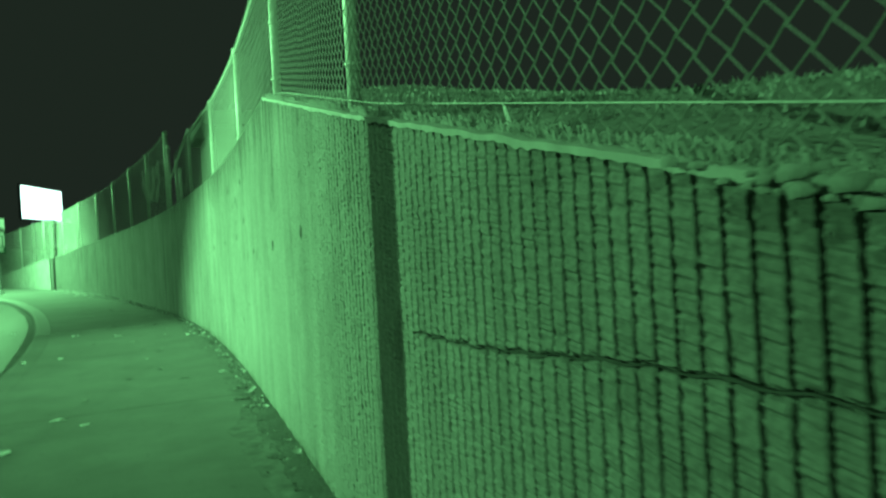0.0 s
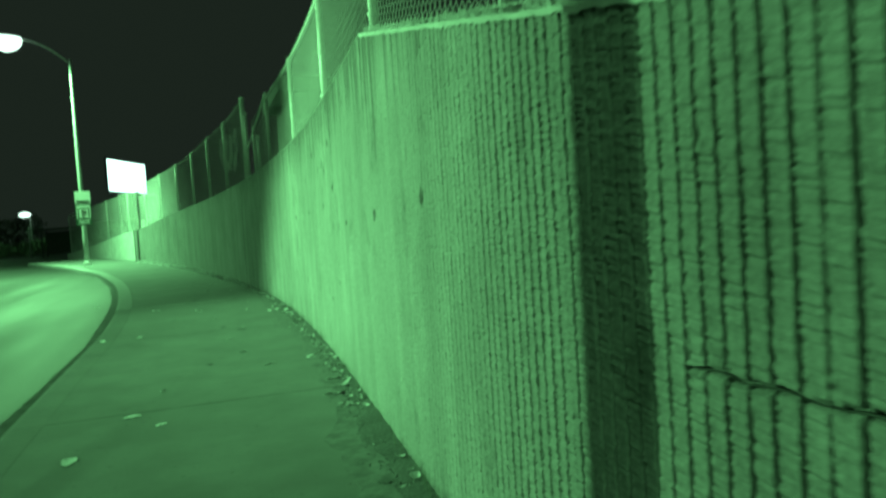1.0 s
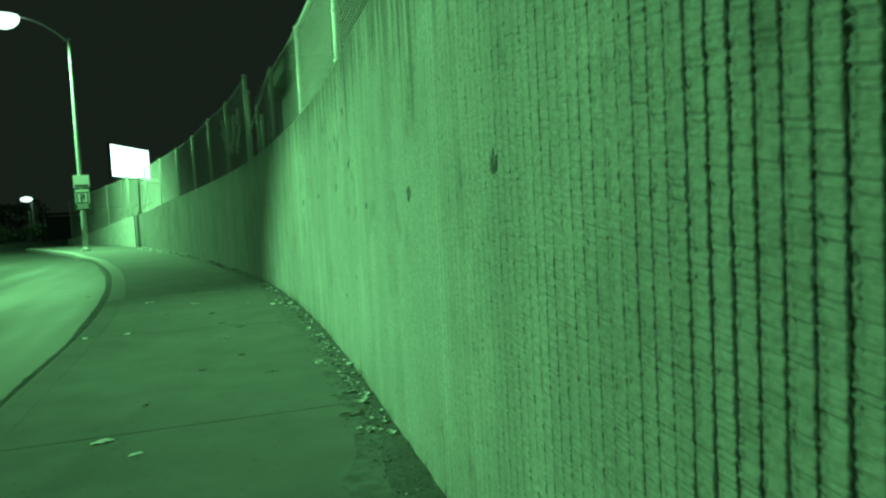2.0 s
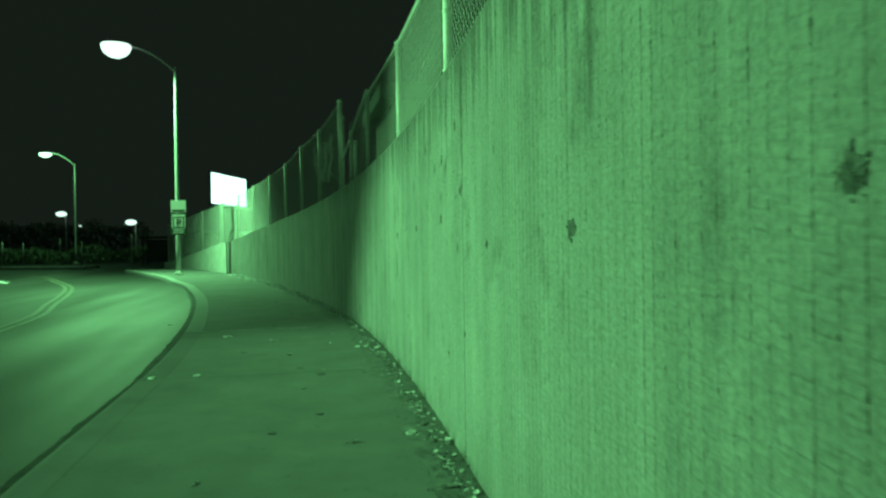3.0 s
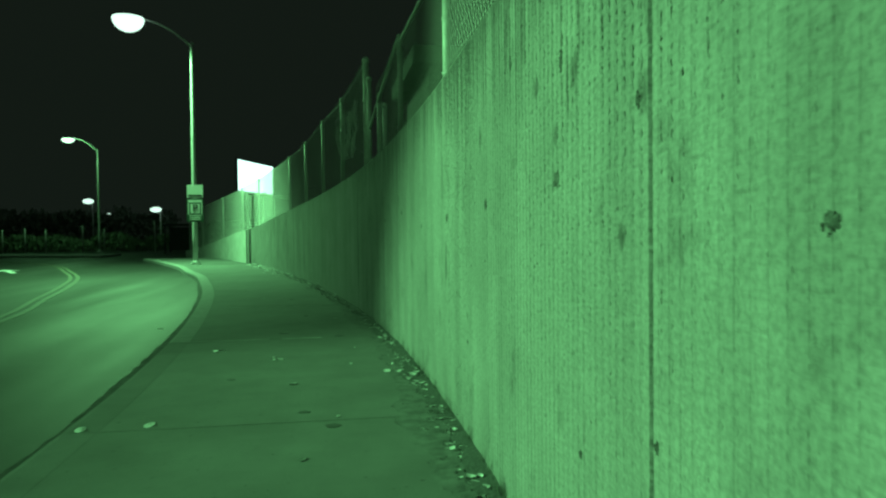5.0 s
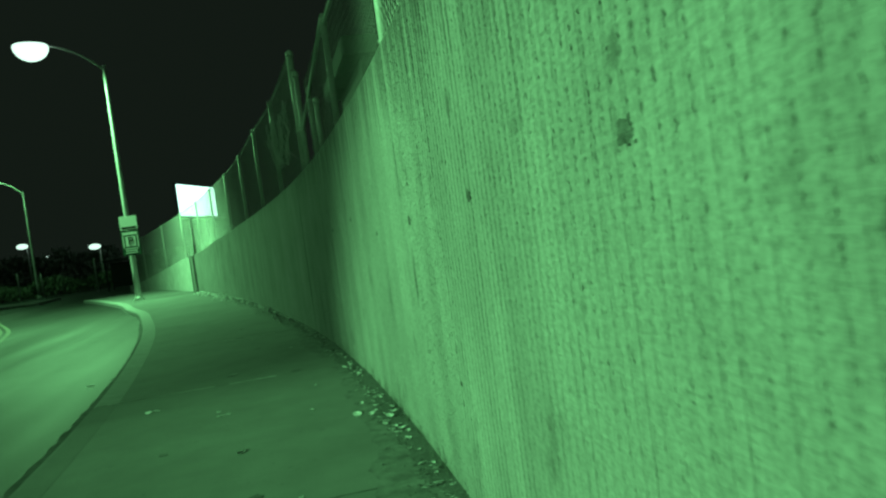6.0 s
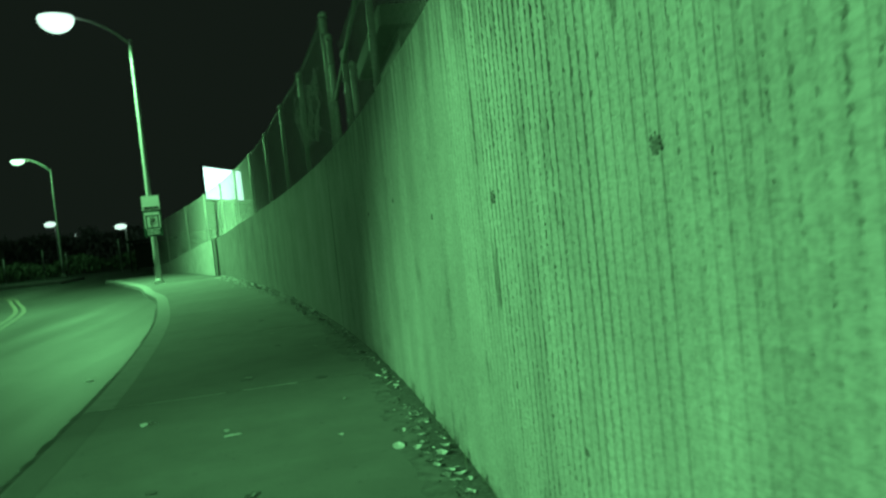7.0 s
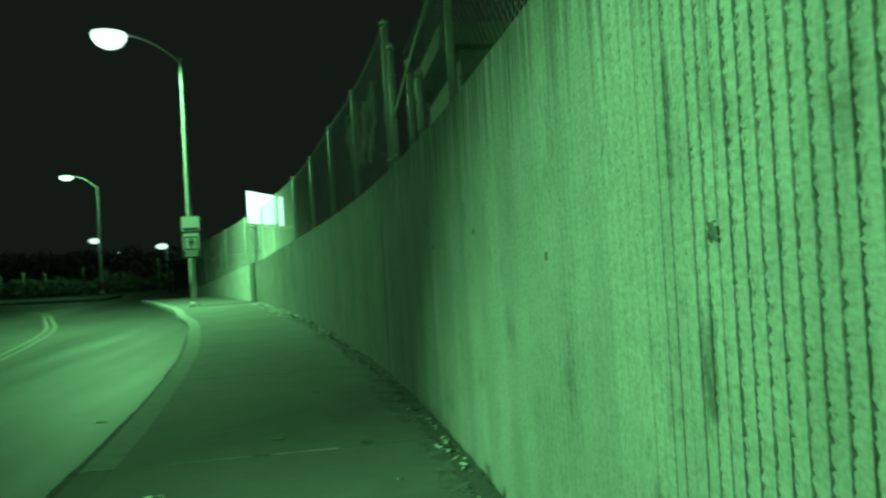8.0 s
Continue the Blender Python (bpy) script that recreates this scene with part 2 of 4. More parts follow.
def raw_object(name, verts, faces, material, parent=None, smooth=False):
    data = bpy.data.meshes.new(name)
    data.from_pydata(verts, [], faces)
    data.materials.append(material)
    if smooth:
        data.polygons.foreach_set("use_smooth", [True] * len(data.polygons))
    data.update()
    ob = new(name, data)
    if parent is not None:
        ob.parent = parent
    return ob


def thing(name, label, category, group="", kind="", at=(0, 0, 0)):
    ob = new(name)
    ob.location = at
    ob.empty_display_size = 0.2
    return tagged(ob, label, category, group, kind)


def tube(bm, points, radii, sides=10, caps=True):
    """A round bar along points, with a radius for each."""
    rings = []
    pts = [Vector(p) for p in points]
    for i, p in enumerate(pts):
        d = (pts[min(i + 1, len(pts) - 1)] - pts[max(i - 1, 0)]).normalized()
        q = d.to_track_quat("Z", "Y")
        rings.append([bm.verts.new(p + q @ Vector((radii[i] * math.cos(a), radii[i] * math.sin(a), 0)))
                      for a in (2 * math.pi * k / sides for k in range(sides))])
    for a, b in zip(rings, rings[1:]):
        for k in range(sides):
            f = bm.faces.new((a[k], a[(k + 1) % sides], b[(k + 1) % sides], b[k]))
            f.smooth = True
    if caps:
        bm.faces.new(rings[0][::-1])
        bm.faces.new(rings[-1])
    return bm


def box(bm, lo, hi, bevel=0.0, turn=None):
    r = bmesh.ops.create_cube(bm, size=1.0)
    vs = r["verts"]
    for v in vs:
        v.co = Vector([(l + h) / 2 + c * (h - l) for l, h, c in zip(lo, hi, v.co)])
    if bevel:
        es = list({e for v in vs for e in v.link_edges})
        r = bmesh.ops.bevel(bm, geom=es, offset=bevel, segments=2, affect="EDGES")
        vs = list({v for f in r["faces"] for v in f.verts} | {v for v in vs if v.is_valid})
    if turn is not None:
        for v in vs:
            v.co = turn @ v.co
    return bm


def curve(points):
    """A smooth curve through (s, value) pairs."""
    xs = np.array([p[0] for p in points], float)
    vs = np.array([p[1] for p in points], float)
    slope = np.gradient(vs, xs)

    def at(s):
        s = np.asarray(s, float)
        i = np.clip(np.searchsorted(xs, s) - 1, 0, len(xs) - 2)
        h = xs[i + 1] - xs[i]
        t = np.clip((s - xs[i]) / h, 0, 1)
        a, b = vs[i], vs[i + 1]
        return ((2 * t**3 - 3 * t**2 + 1) * a + (t**3 - 2 * t**2 + t) * h * slope[i]
                + (-2 * t**3 + 3 * t**2) * b + (t**3 - t**2) * h * slope[i + 1])

    return at


# ---- plan: the wall's face, its top, the kerb and the centre line, by distance along y ----
wall_x = curve([(-8, 0.42), (0, 0.72), (3, 0.824), (5, 0.914), (7, 1.039), (9, 1.155), (11, 1.232), (13, 1.251), (15, 1.204), (17, 1.09),
                (19, 0.91), (21, 0.67), (24, 0.243), (28, -0.434), (32, -1.22), (36, -2.17), (37.07, -2.52), (42, -4.0), (47, -5.68), (52, -7.5)])
TOP = [(-8, 0.75), (0, 0.85), (1.5, 1.03), (2.4, 1.21), (4.4, 1.65), (7.02, 2.255), (10, 2.21), (14, 2.19), (17, 2.13),
       (21, 2.03), (26, 1.89), (31.5, 1.68), (37, 1.33), (38.5, 1.28), (43, 0.93), (48, 0.48), (52, 0.2)]


def wall_z(y):
    return np.interp(y, [p[0] for p in TOP], [p[1] for p in TOP])


kerb_x = curve([(-8, -1.26), (5, -1.22), (9, -1.19), (13, -1.16), (16, -1.30), (18, -1.47), (22.4, -1.99), (25.4, -2.50), (28.9, -3.2), (31.2, -3.85),
                (35.2, -4.85), (39, -6.1), (42.4, -7.3), (46, -8.8)])
line_x = curve([(-8, -4.4), (8, -4.25), (15, -4.35), (20.6, -4.72), (23, -5.25), (26, -5.85), (31, -7.1), (35.3, -8.7), (41, -11.1), (46, -14.5), (50, -18.5)])
ROAD_Z = -0.13

# ---- ground, road, pavement ----
R = 900.0
ground = raw_object("ground", [(-R, -R, ROAD_Z), (R, -R, ROAD_Z), (R, R, ROAD_Z), (-R, R, ROAD_Z)], [(0, 1, 2, 3)], ROAD_MAT)
tagged(ground, "worn dark asphalt roadway and open ground", "road", kind="structure")


def strip(ys, left, right, z_top, z_bot):
    """A slab between two curves, with a top, sides and ends."""
    vs, fs = [], []
    for y, a, b in zip(ys, left, right):
        vs += [(a, y, z_bot), (a, y, z_top), (b, y, z_top), (b, y, z_bot)]
    n = len(ys)
    for i in range(n - 1):
        o = 4 * i
        for k in range(3):
            fs.append((o + k, o + k + 1, o + k + 5, o + k + 4))
    fs += [(3, 2, 1, 0), (4 * n - 4, 4 * n - 3, 4 * n - 2, 4 * n - 1)]
    return vs, fs


def bevelled_kerb(ys):
    """A kerb stone with a rounded road-side edge."""
    prof = [(0.0, ROAD_Z - 0.02), (0.015, -0.03), (0.035, -0.006), (0.07, 0.001), (0.24, 0.0), (0.28, -0.006), (0.28, -0.08)]
    vs, fs = [], []
    for y in ys:
        s = float(kerb_x(y + 0.1) - kerb_x(y - 0.1)) / 0.2
        k = math.sqrt(1 + s * s)
        x = float(kerb_x(y))
        vs += [(x + u * k, y, z) for u, z in prof]
    m, n = len(prof), len(ys)
    for i in range(n - 1):
        for j in range(m - 1):
            o = i * m + j
            fs.append((o, o + 1, o + m + 1, o + m))
    fs += [tuple(range(m - 1, -1, -1)), tuple(range((n - 1) * m, n * m))]
    return vs, fs


pavement = thing("pavement", "dark stained concrete pavement slabs beside a kerb", "pavement", kind="structure")
STEP = 3.66
joints = [8.1 + STEP * k for k in range(-4, 11)]
ys = np.linspace(joints[0], joints[-1] - 0.03, 150)
vs, fs = strip(ys, kerb_x(ys) + 0.1, wall_x(ys) + 0.05, -0.012, -0.2)
raw_object("bedding", vs, fs, BED_MAT, pavement)
for a, b in zip(joints, joints[1:]):
    ys = np.linspace(a + 0.006, b - 0.006, 12)
    slope = np.gradient(kerb_x(ys), ys)
    right = wall_x(ys) - 0.015
    vs, fs = strip(ys, kerb_x(ys) + 0.255 * np.sqrt(1 + slope**2), right, 0.0, -0.08)
    raw_object("slab", vs, fs, PAVE_MAT, pavement)
    vs, fs = bevelled_kerb(np.linspace(a + 0.004, b - 0.004, 12))
    raw_object("kerb_stone", vs, fs, KERB_MAT if a > 15 else PAVE_MAT, pavement)

# worn pale lips along two of the slab joints
for y0 in (15.42, 19.08):
    for x0, x1 in ((-1.1, -0.15), (-0.02, 0.42)):
        xs = np.linspace(x0, x1, 24)
        vs = []
        for x in xs:
            w = 0.004 + 0.010 * abs(noise.noise((float(x) * 9.0, y0, 0.0)))
            vs += [(float(x), y0 - 0.012 - w, 0.0006), (float(x), y0 - 0.009, 0.0040), (float(x), y0 - 0.006, 0.0006)]
        fs = [(3 * i + k, 3 * i + k + 1, 3 * i + k + 4, 3 * i + k + 3) for i in range(len(xs) - 1) for k in range(2)]
        tagged(raw_object("joint_lip", vs, fs, COPING_MAT, pavement), "pale chipped lip of a slab joint")

# Darker strip along the kerb foot, narrowing past y 14.
for a, b in zip(joints, joints[1:]):
    if a > 24:
        break
    ys = np.linspace(a + 0.004, b - 0.004, 40)
    ragged = np.array([0.16 + 0.025 * noise.noise((float(y) * 0.9, 3.3, 0)) + 0.035 * noise.noise((float(y) * 6, 1.3, 0)) for y in ys]) * np.interp(ys, [14, 26], [1.0, 0.25])
    k = np.sqrt(1 + np.gradient(kerb_x(ys), ys) ** 2)
    vs, fs = strip(ys, kerb_x(ys) - ragged * k, kerb_x(ys) + 0.01, ROAD_Z + 0.008, ROAD_Z - 0.05)
    raw_object("gutter", vs, fs, GUTTER_MAT, pavement)

# the pavement across the side street
far_pave = thing("pavement", "low concrete pavement with a kerb across the side street", "pavement", kind="structure")
xs = np.linspace(-60, -12, 17)
for a, b in zip(xs, xs[1:]):
    front = [52.5 - 0.5 * (v + 14.5) for v in (a + 0.01, b - 0.01)]
    vs = [(v, f + d, z) for v, f in zip((a + 0.01, b - 0.01), front) for d, z in ((0.0, ROAD_Z - 0.05), (0.02, ROAD_Z + 0.11), (0.06, ROAD_Z + 0.13), (4.2, ROAD_Z + 0.14), (4.2, ROAD_Z - 0.05))]
    fs = [(k, k + 1, k + 6, k + 5) for k in range(4)] + [(4, 3, 2, 1, 0), (5, 6, 7, 8, 9)]
    raw_object("kerb_slab", vs, fs, KERB_MAT, far_pave)

# the centre line: two yellow stripes, and a white turn arrow
markings = thing("road_marking", "worn double yellow centre line on dark asphalt", "road marking", kind="structure")
for off in (-0.14, 0.06):
    ys = np.linspace(-6, 49, 90)
    slope = np.gradient(line_x(ys), ys)
    k = np.sqrt(1 + slope**2)
    vs, fs = strip(ys, line_x(ys) + off * k, line_x(ys) + (off + 0.11) * k, ROAD_Z + 0.006, ROAD_Z - 0.01)
    raw_object("stripe", vs, fs, YELLOW_MAT, markings)
arrow = thing("lane_arrow", "worn white turn arrow painted on asphalt", "road marking", kind="structure", at=(-11.0, 36.2, ROAD_Z))
arrow.rotation_euler.z = radians(28)
bm = bmesh.new()
outline = [(-0.09, -1.5), (0.09, -1.5), (0.09, 0.4), (0.42, 0.4), (0.0, 1.5), (-0.42, 0.4), (-0.09, 0.4)]
f = bm.faces.new([bm.verts.new((x, y, 0.004)) for x, y in outline])
ext = bmesh.ops.extrude_face_region(bm, geom=[f])
for v in ext["geom"]:
    if isinstance(v, bmesh.types.BMVert):
        v.co.z = 0.008
part("shaft", bm, WHITE_MAT, arrow)

# ---- the retaining wall ----
wall = thing("wall_east", "tall fluted concrete retaining wall with dark water streaks", "wall", kind="structure")
PITCH = 0.0525
JOINTS = (8.69,)
rng = np.random.default_rng(5)


def steps(points):
    return lambda y: np.interp(y, [p[0] for p in points], [p[1] for p in points])


groove = steps([(2.8, 1.5), (3.4, 1.9), (4.2, 1.6), (4.6, 0.35), (5.0, 0.1), (5.6, 0.05), (8.8, 0.05), (9.5, 0.08), (10.2, 0.10), (10.8, 0.16), (11.15, 0.5), (11.35, 1.9), (11.8, 1.7), (11.98, 0.5), (12.2, 0.12), (12.6, 0.05), (20, 0.0), (30, 0.15), (52, 0.3)])
pitted = steps([(3.4, 0.2), (4.4, 0.32), (5.2, 0.16), (6.2, 0.08), (8.2, 0.2), (8.7, 0.85), (9.5, 1.15), (10.3, 1.15), (11.0, 1.3), (12, 1.1), (12.5, 0.30), (13.2, 0.08), (20, 0.08), (52, 0.2)])
chunky = steps([(3.4, 0.75), (4.4, 0.7), (5.4, 0.5), (6.5, 0.25), (8.0, 0.15), (9.2, 0.25), (10.8, 0.12), (12, 0.05), (52, 0.05)])


def crack_z(y):
    """The height of the long crack in the first panel."""
    return 0.907 + 0.045 * (3.9 - y) + 0.008 * np.sin(y * 5) + 0.003 * np.sin(y * 41)


def fluted(y0, y1, rows, profile, rough):
    """The ribbed face: smooth fins, a broken shoulder and a groove in each pitch."""
    n = int(round((y1 - y0) / PITCH))
    u = np.array([p[0] for p in profile])
    d = np.array([p[1] for p in profile])
    r = np.array([p[2] for p in profile])
    ys = (y0 + PITCH * (np.arange(n)[:, None] + u)).ravel()
    ys = np.append(ys, y1)
    depth = np.append(np.tile(d, n), d[0])
    broken = np.append(np.tile(r, n), r[0])
    v = np.linspace(0, 1, rows + 1)
    z = -0.03 + v[:, None] * (wall_z(ys)[None, :] + 0.03)
    jitter = rng.normal(size=z.shape)
    low = np.sin(ys * 0.9 + 1.0)[None, :] * np.cos(z * 1.3 + ys * 0.4) + 0.6 * np.sin(ys * 2.3)[None, :] * np.sin(z * 2.9 + 0.7)
    wear = np.clip(0.40 + 0.25 * z + 0.35 * low, 0.12, 1.2)
    each = np.repeat(rng.normal(size=(rows + 1, n)), len(u), axis=1)
    each = np.concatenate([each, each[:, -1:]], axis=1)
    pits = 0.75 * np.clip(0.55 * each + 0.35 * jitter + 0.6, 0, 1.8)
    pits = pits * np.where(ys[None, :] > 8.2, np.clip(0.15 + 0.75 * (z - 0.45), 0.15, 1.3), 1.0)
    vary = np.clip(1.0 + 0.45 * np.append(np.repeat(rng.normal(size=n), len(u)), 0.0), 0.3, 1.7)[None, :]
    x = (wall_x(ys)[None, :] + np.where(depth < 0, depth * np.minimum(groove(ys), 0.5), depth * groove(ys))[None, :] * vary * (0.7 + 0.3 * wear)
         + rough * broken * pits * wear * pitted(ys)[None, :] + np.interp(ys, [4.0, 5.5], [0.0007, 0.0003])[None, :] * jitter)
    if rows > 60:
        course = np.cumsum(rng.normal(size=(rows + 1, n)), axis=0)
        course = np.repeat(0.5 * np.sin(course * 0.8) + rng.normal(size=(rows + 1, n)), len(u), axis=1)
        course = np.concatenate([course, course[:, -1:]], axis=1)
        x += 0.0020 * course * chunky(ys)[None, :] * (1 - 0.6 * np.clip(depth / 0.015, 0, 1))[None, :]
    for j in JOINTS:
        near = np.abs(ys - j) < 0.011
        x[:, near] = wall_x(ys[near])[None, :] + 0.014 + 0.003 * jitter[:, near]
    crack = (np.abs(z - crack_z(ys)[None, :]) < 0.005) & (ys[None, :] < 3.95)
    x = np.where(crack, wall_x(ys)[None, :] + 0.016, x)
    m = len(ys)
    torn = np.repeat(rng.normal(size=(rows + 1, n)), len(u), axis=1)
    torn = np.concatenate([torn, torn[:, -1:]], axis=1)
    shift = PITCH * 0.085 * np.clip(broken, 0, 1)[None, :] * (0.7 * torn + 0.5 * jitter) * (np.clip(groove(ys), 0.25, 1.0) * np.interp(ys, [4.5, 6.0], [0.45, 1.0]))[None, :]
    verts = np.stack([x, ys[None, :] + (shift if rows > 60 else 0 * shift), z], -1).reshape(-1, 3)
    i = np.arange(rows)[:, None] * m + np.arange(m - 1)
    faces = np.stack([i, i + m, i + m + 1, i + 1], -1).reshape(-1, 4)
    return verts.tolist(), faces.tolist()


NEAR = [(0.0, 0.001, 0.12), (0.48, 0.0, 0.12), (0.55, -0.001, 0.6), (0.62, -0.003, 1.0), (0.69, -0.0036, 0.9), (0.75, -0.0030, 1.1), (0.785, 0.017, 0.5), (0.955, 0.017, 0.1), (0.975, 0.006, 0.1)]
WIDE = [(0.0, 0.001, 0.12), (0.45, 0.0, 0.15), (0.55, -0.001, 0.7), (0.63, -0.002, 0.9), (0.70, -0.002, 0.9), (0.73, 0.014, 0.1), (0.96, 0.014, 0.1)]
FAR = [(0.0, 0.002, 0.1), (0.60, 0.002, 0.1), (0.72, 0.008, 1.0), (0.92, 0.016, 0.4)]
for name, y0, y1, rows, prof in (("fluted_face", -3.818, 1.957, 16, FAR), ("fluted_face", 1.957, 4.3993, 240, WIDE), ("fluted_face", 4.3993, 12.9568, 300, NEAR), ("fluted_face", 12.9568, 17.9968, 80, NEAR), ("fluted_face", 17.9968, 51.9643, 12, FAR)):
    vs, fs = fluted(y0, y1, rows, prof, 0.0080)
    raw_object(name, vs, fs, WALL_MAT, wall)
# Smooth facing past the joint strip, paler than the fluted face.
ys = np.linspace(37.12, 51.9, 60)
vs, fs = strip(ys, wall_x(ys) - 0.012, wall_x(ys) + 0.02, 0.0, -0.2)
vs = [(x, y, float(wall_z(y)) - 0.01 if z > -0.05 else z) for x, y, z in vs]
tagged(raw_object("far_facing", vs, fs, FACING_MAT, wall), "paler smooth facing past the black joint strip")
for ys, mat, words in ((np.linspace(-3.8, 7.0, 420), COPING_MAT, "pale trowelled concrete coping"), (np.linspace(7.0, 51.96, 220), WALL_MAT, "stained concrete wall top")):
  vs, fs = [], []
  for y in ys:
    x, z = float(wall_x(y)) + (0.004 if y > 7.0 else 0.0), float(wall_z(y)) + (0.006 * noise.noise((y * 9.0, 0, 1)) if y < 7 else 0)
    lip = (0.007 + 0.020 * abs(noise.noise((y * 16.0, 4.0, 0)))) if y < 7.0 else 0.006
    vs += [(x + 0.022, y, -0.1), (x - 0.004, y, z - lip), (x - 0.006, y, z + 0.006), (x + 0.02, y, z + 0.012), (x + 0.25, y, z + 0.012), (x + 0.27, y, z - 0.01), (x + 0.27, y, -0.1)]
  for i in range(len(ys) - 1):
    for k in range(1, 6):
        fs.append((7 * i + k, 7 * i + k + 1, 7 * i + k + 8, 7 * i + k + 7))
  fs += [tuple(range(7)), tuple(range(7 * len(ys) - 1, 7 * len(ys) - 8, -1))]
  tagged(raw_object("coping", vs, fs, mat, wall), words)
vs, fs = [], []
zz = np.arange(-0.01, float(wall_z(8.69)), 0.012)
for z in zz:
    w0, w1 = 0.001 + 0.010 * abs(noise.noise((z * 4.1, 2.0, 0.0))) + 0.005 * random.random(), 0.001 + 0.009 * abs(noise.noise((z * 5.3, 9.0, 0.0))) + 0.005 * random.random()
    c = 8.69 + 0.006 * noise.noise((z * 2.0, 5.0, 0.0))
    xf = float(wall_x(8.69)) + 0.007
    vs += [(xf + 0.02, c - w0, z), (xf, c - w0, z), (xf, c + w1, z), (xf + 0.02, c + w1, z)]
for i in range(len(zz) - 1):
    for k in range(3):
        fs.append((4 * i + k, 4 * i + k + 1, 4 * i + k + 5, 4 * i + k + 4))
tagged(raw_object("joint_filler", vs, fs, PATCH_MAT, wall), "crumbling dark filler in the panel joint")
# A dark strip set into the crack stands for its inner shade.
ys = np.arange(1.96, 3.94, 0.012)
vs, fs = [], []
for y in ys:
    w = max(0.0006, 0.0012 + 0.008 * noise.noise((y * 7.0, 3.0, 0.0)) + 0.0015 * random.random()) * min(1.0, 0.15 + (3.95 - y) * 1.5)
    c, xf = float(crack_z(y)) + 0.003 * noise.noise((y * 23.0, 6.0, 0.0)), float(wall_x(y)) + 0.004
    vs += [(xf + 0.02, y, c - w), (xf, y, c - w), (xf, y, c + w), (xf + 0.02, y, c + w)]
for i in range(len(ys) - 1):
    for k in range(3):
        fs.append((4 * i + k, 4 * i + k + 1, 4 * i + k + 5, 4 * i + k + 4))
tagged(raw_object("crack", vs, fs, BED_MAT, wall), "long crack, its inner shade set in as a dark strip")
bm = bmesh.new()
box(bm, (-2.545, 37.03, -0.02), (-2.48, 37.11, 1.34), 0.006)
part("joint_strip", bm, SIGN_BLACK, wall, "black vertical joint filler strip")
bm = bmesh.new()
xj = float(wall_x(18.28))
box(bm, (xj - 0.003, 18.275, -0.02), (xj + 0.03, 18.287, float(wall_z(18.28)) - 0.02), 0.002)
part("joint_strip", bm, PATCH_MAT, wall, "thin dark joint filler strip")

# dark mortar patches over the tie holes, pitted and ragged
pr = random.Random(77)


def patch(y, z, ry, rz, seed):
    """A thin crust of dark mortar with a torn outline and crumbs round it."""
    bm = bmesh.new()

    def blob(cy, cz, sy, sz, n, depth):
        ring = []
        for k in range(n):
            a = 2 * math.pi * k / n
            rr = 0.78 + 0.34 * noise.noise((math.cos(a) * 2.2, math.sin(a) * 2.2, seed + cy * 40)) + 0.16 * pr.uniform(-1, 1)
            yy = cy + sy * rr * math.cos(a)
            ring.append(bm.verts.new((float(wall_x(yy)) - 0.001, yy, cz + sz * rr * math.sin(a))))
        mid = [bm.verts.new((float(wall_x(cy)) - depth * pr.uniform(0.5, 1.2), cy + (v.co.y - cy) * 0.55, cz + (v.co.z - cz) * 0.55)) for v in ring]
        top = bm.verts.new((float(wall_x(cy)) - depth, cy, cz))
        back = [bm.verts.new((v.co.x + 0.02, v.co.y, v.co.z)) for v in ring]
        for k in range(n):
            j = (k + 1) % n
            bm.faces.new((ring[k], ring[j], mid[j], mid[k]))
            bm.faces.new((mid[k], mid[j], top))
            bm.faces.new((ring[j], ring[k], back[k], back[j]))

    blob(y, z, ry, rz, 30, 0.005)
    for _ in range(8):
        a, d = pr.uniform(0, 6.28), pr.uniform(0.75, 1.1)
        s = pr.uniform(0.06, 0.16)
        blob(y + ry * d * math.cos(a), z + rz * d * math.sin(a), rz * s, rz * s * pr.uniform(0.8, 2.2), 7, 0.003)
    return part("mortar_patch", bm, PATCH_MAT, wall)


for i, (y, z, ry, rz) in enumerate([(5.735, 1.27, 0.032, 0.036), (6.88, 1.225, 0.045, 0.034), (8.075, 1.18, 0.024, 0.018), (9.44, 1.335, 0.045, 0.030),
                                    (10.66, 1.302, 0.026, 0.022), (11.925, 1.262, 0.030, 0.025), (13.15, 1.22, 0.020, 0.018), (14.42, 1.37, 0.024, 0.022),
                                    (8.76, 1.47, 0.012, 0.02), (8.9, 1.84, 0.016, 0.03), (10.1, 1.86, 0.018, 0.03), (9.38, 1.70, 0.015, 0.035), (8.66, 0.70, 0.012, 0.014),
                                    (11.2, 0.55, 0.014, 0.012), (9.2, 0.52, 0.012, 0.014), (15.7, 1.31, 0.022, 0.02)]):
    patch(y, z, ry, rz, i * 1.7)

# ---- grassy bank behind the wall ----


def bank_z(x, y):
    off = x - float(wall_x(y)) - 0.06
    return float(wall_z(y)) + 0.013 + 0.012 * noise.noise((x * 9, y * 9, 3.0)) + (0.12 + 0.10 * min(max(4.5 - y, 0.0), 4.0)) * (1 - math.exp(-max(off, 0) / 0.8)) + 0.05 * noise.noise((x * 1.3, y * 1.3, 0))


vs, fs = [], []
nx, ny = 30, 300
for j in range(ny + 1):
    y = -3.8 + j * 55.79 / ny
    for i in range(nx + 1):
        x = float(wall_x(y)) + 0.045 + 0.02 * noise.noise((y * 6, 0, 0)) + 30 * (i / nx) ** 2.4
        vs.append((x, y, bank_z(x, y)))
for j in range(ny):
    for i in range(nx):
        o = j * (nx + 1) + i
        fs.append((o, o + 1, o + nx + 2, o + nx + 1))
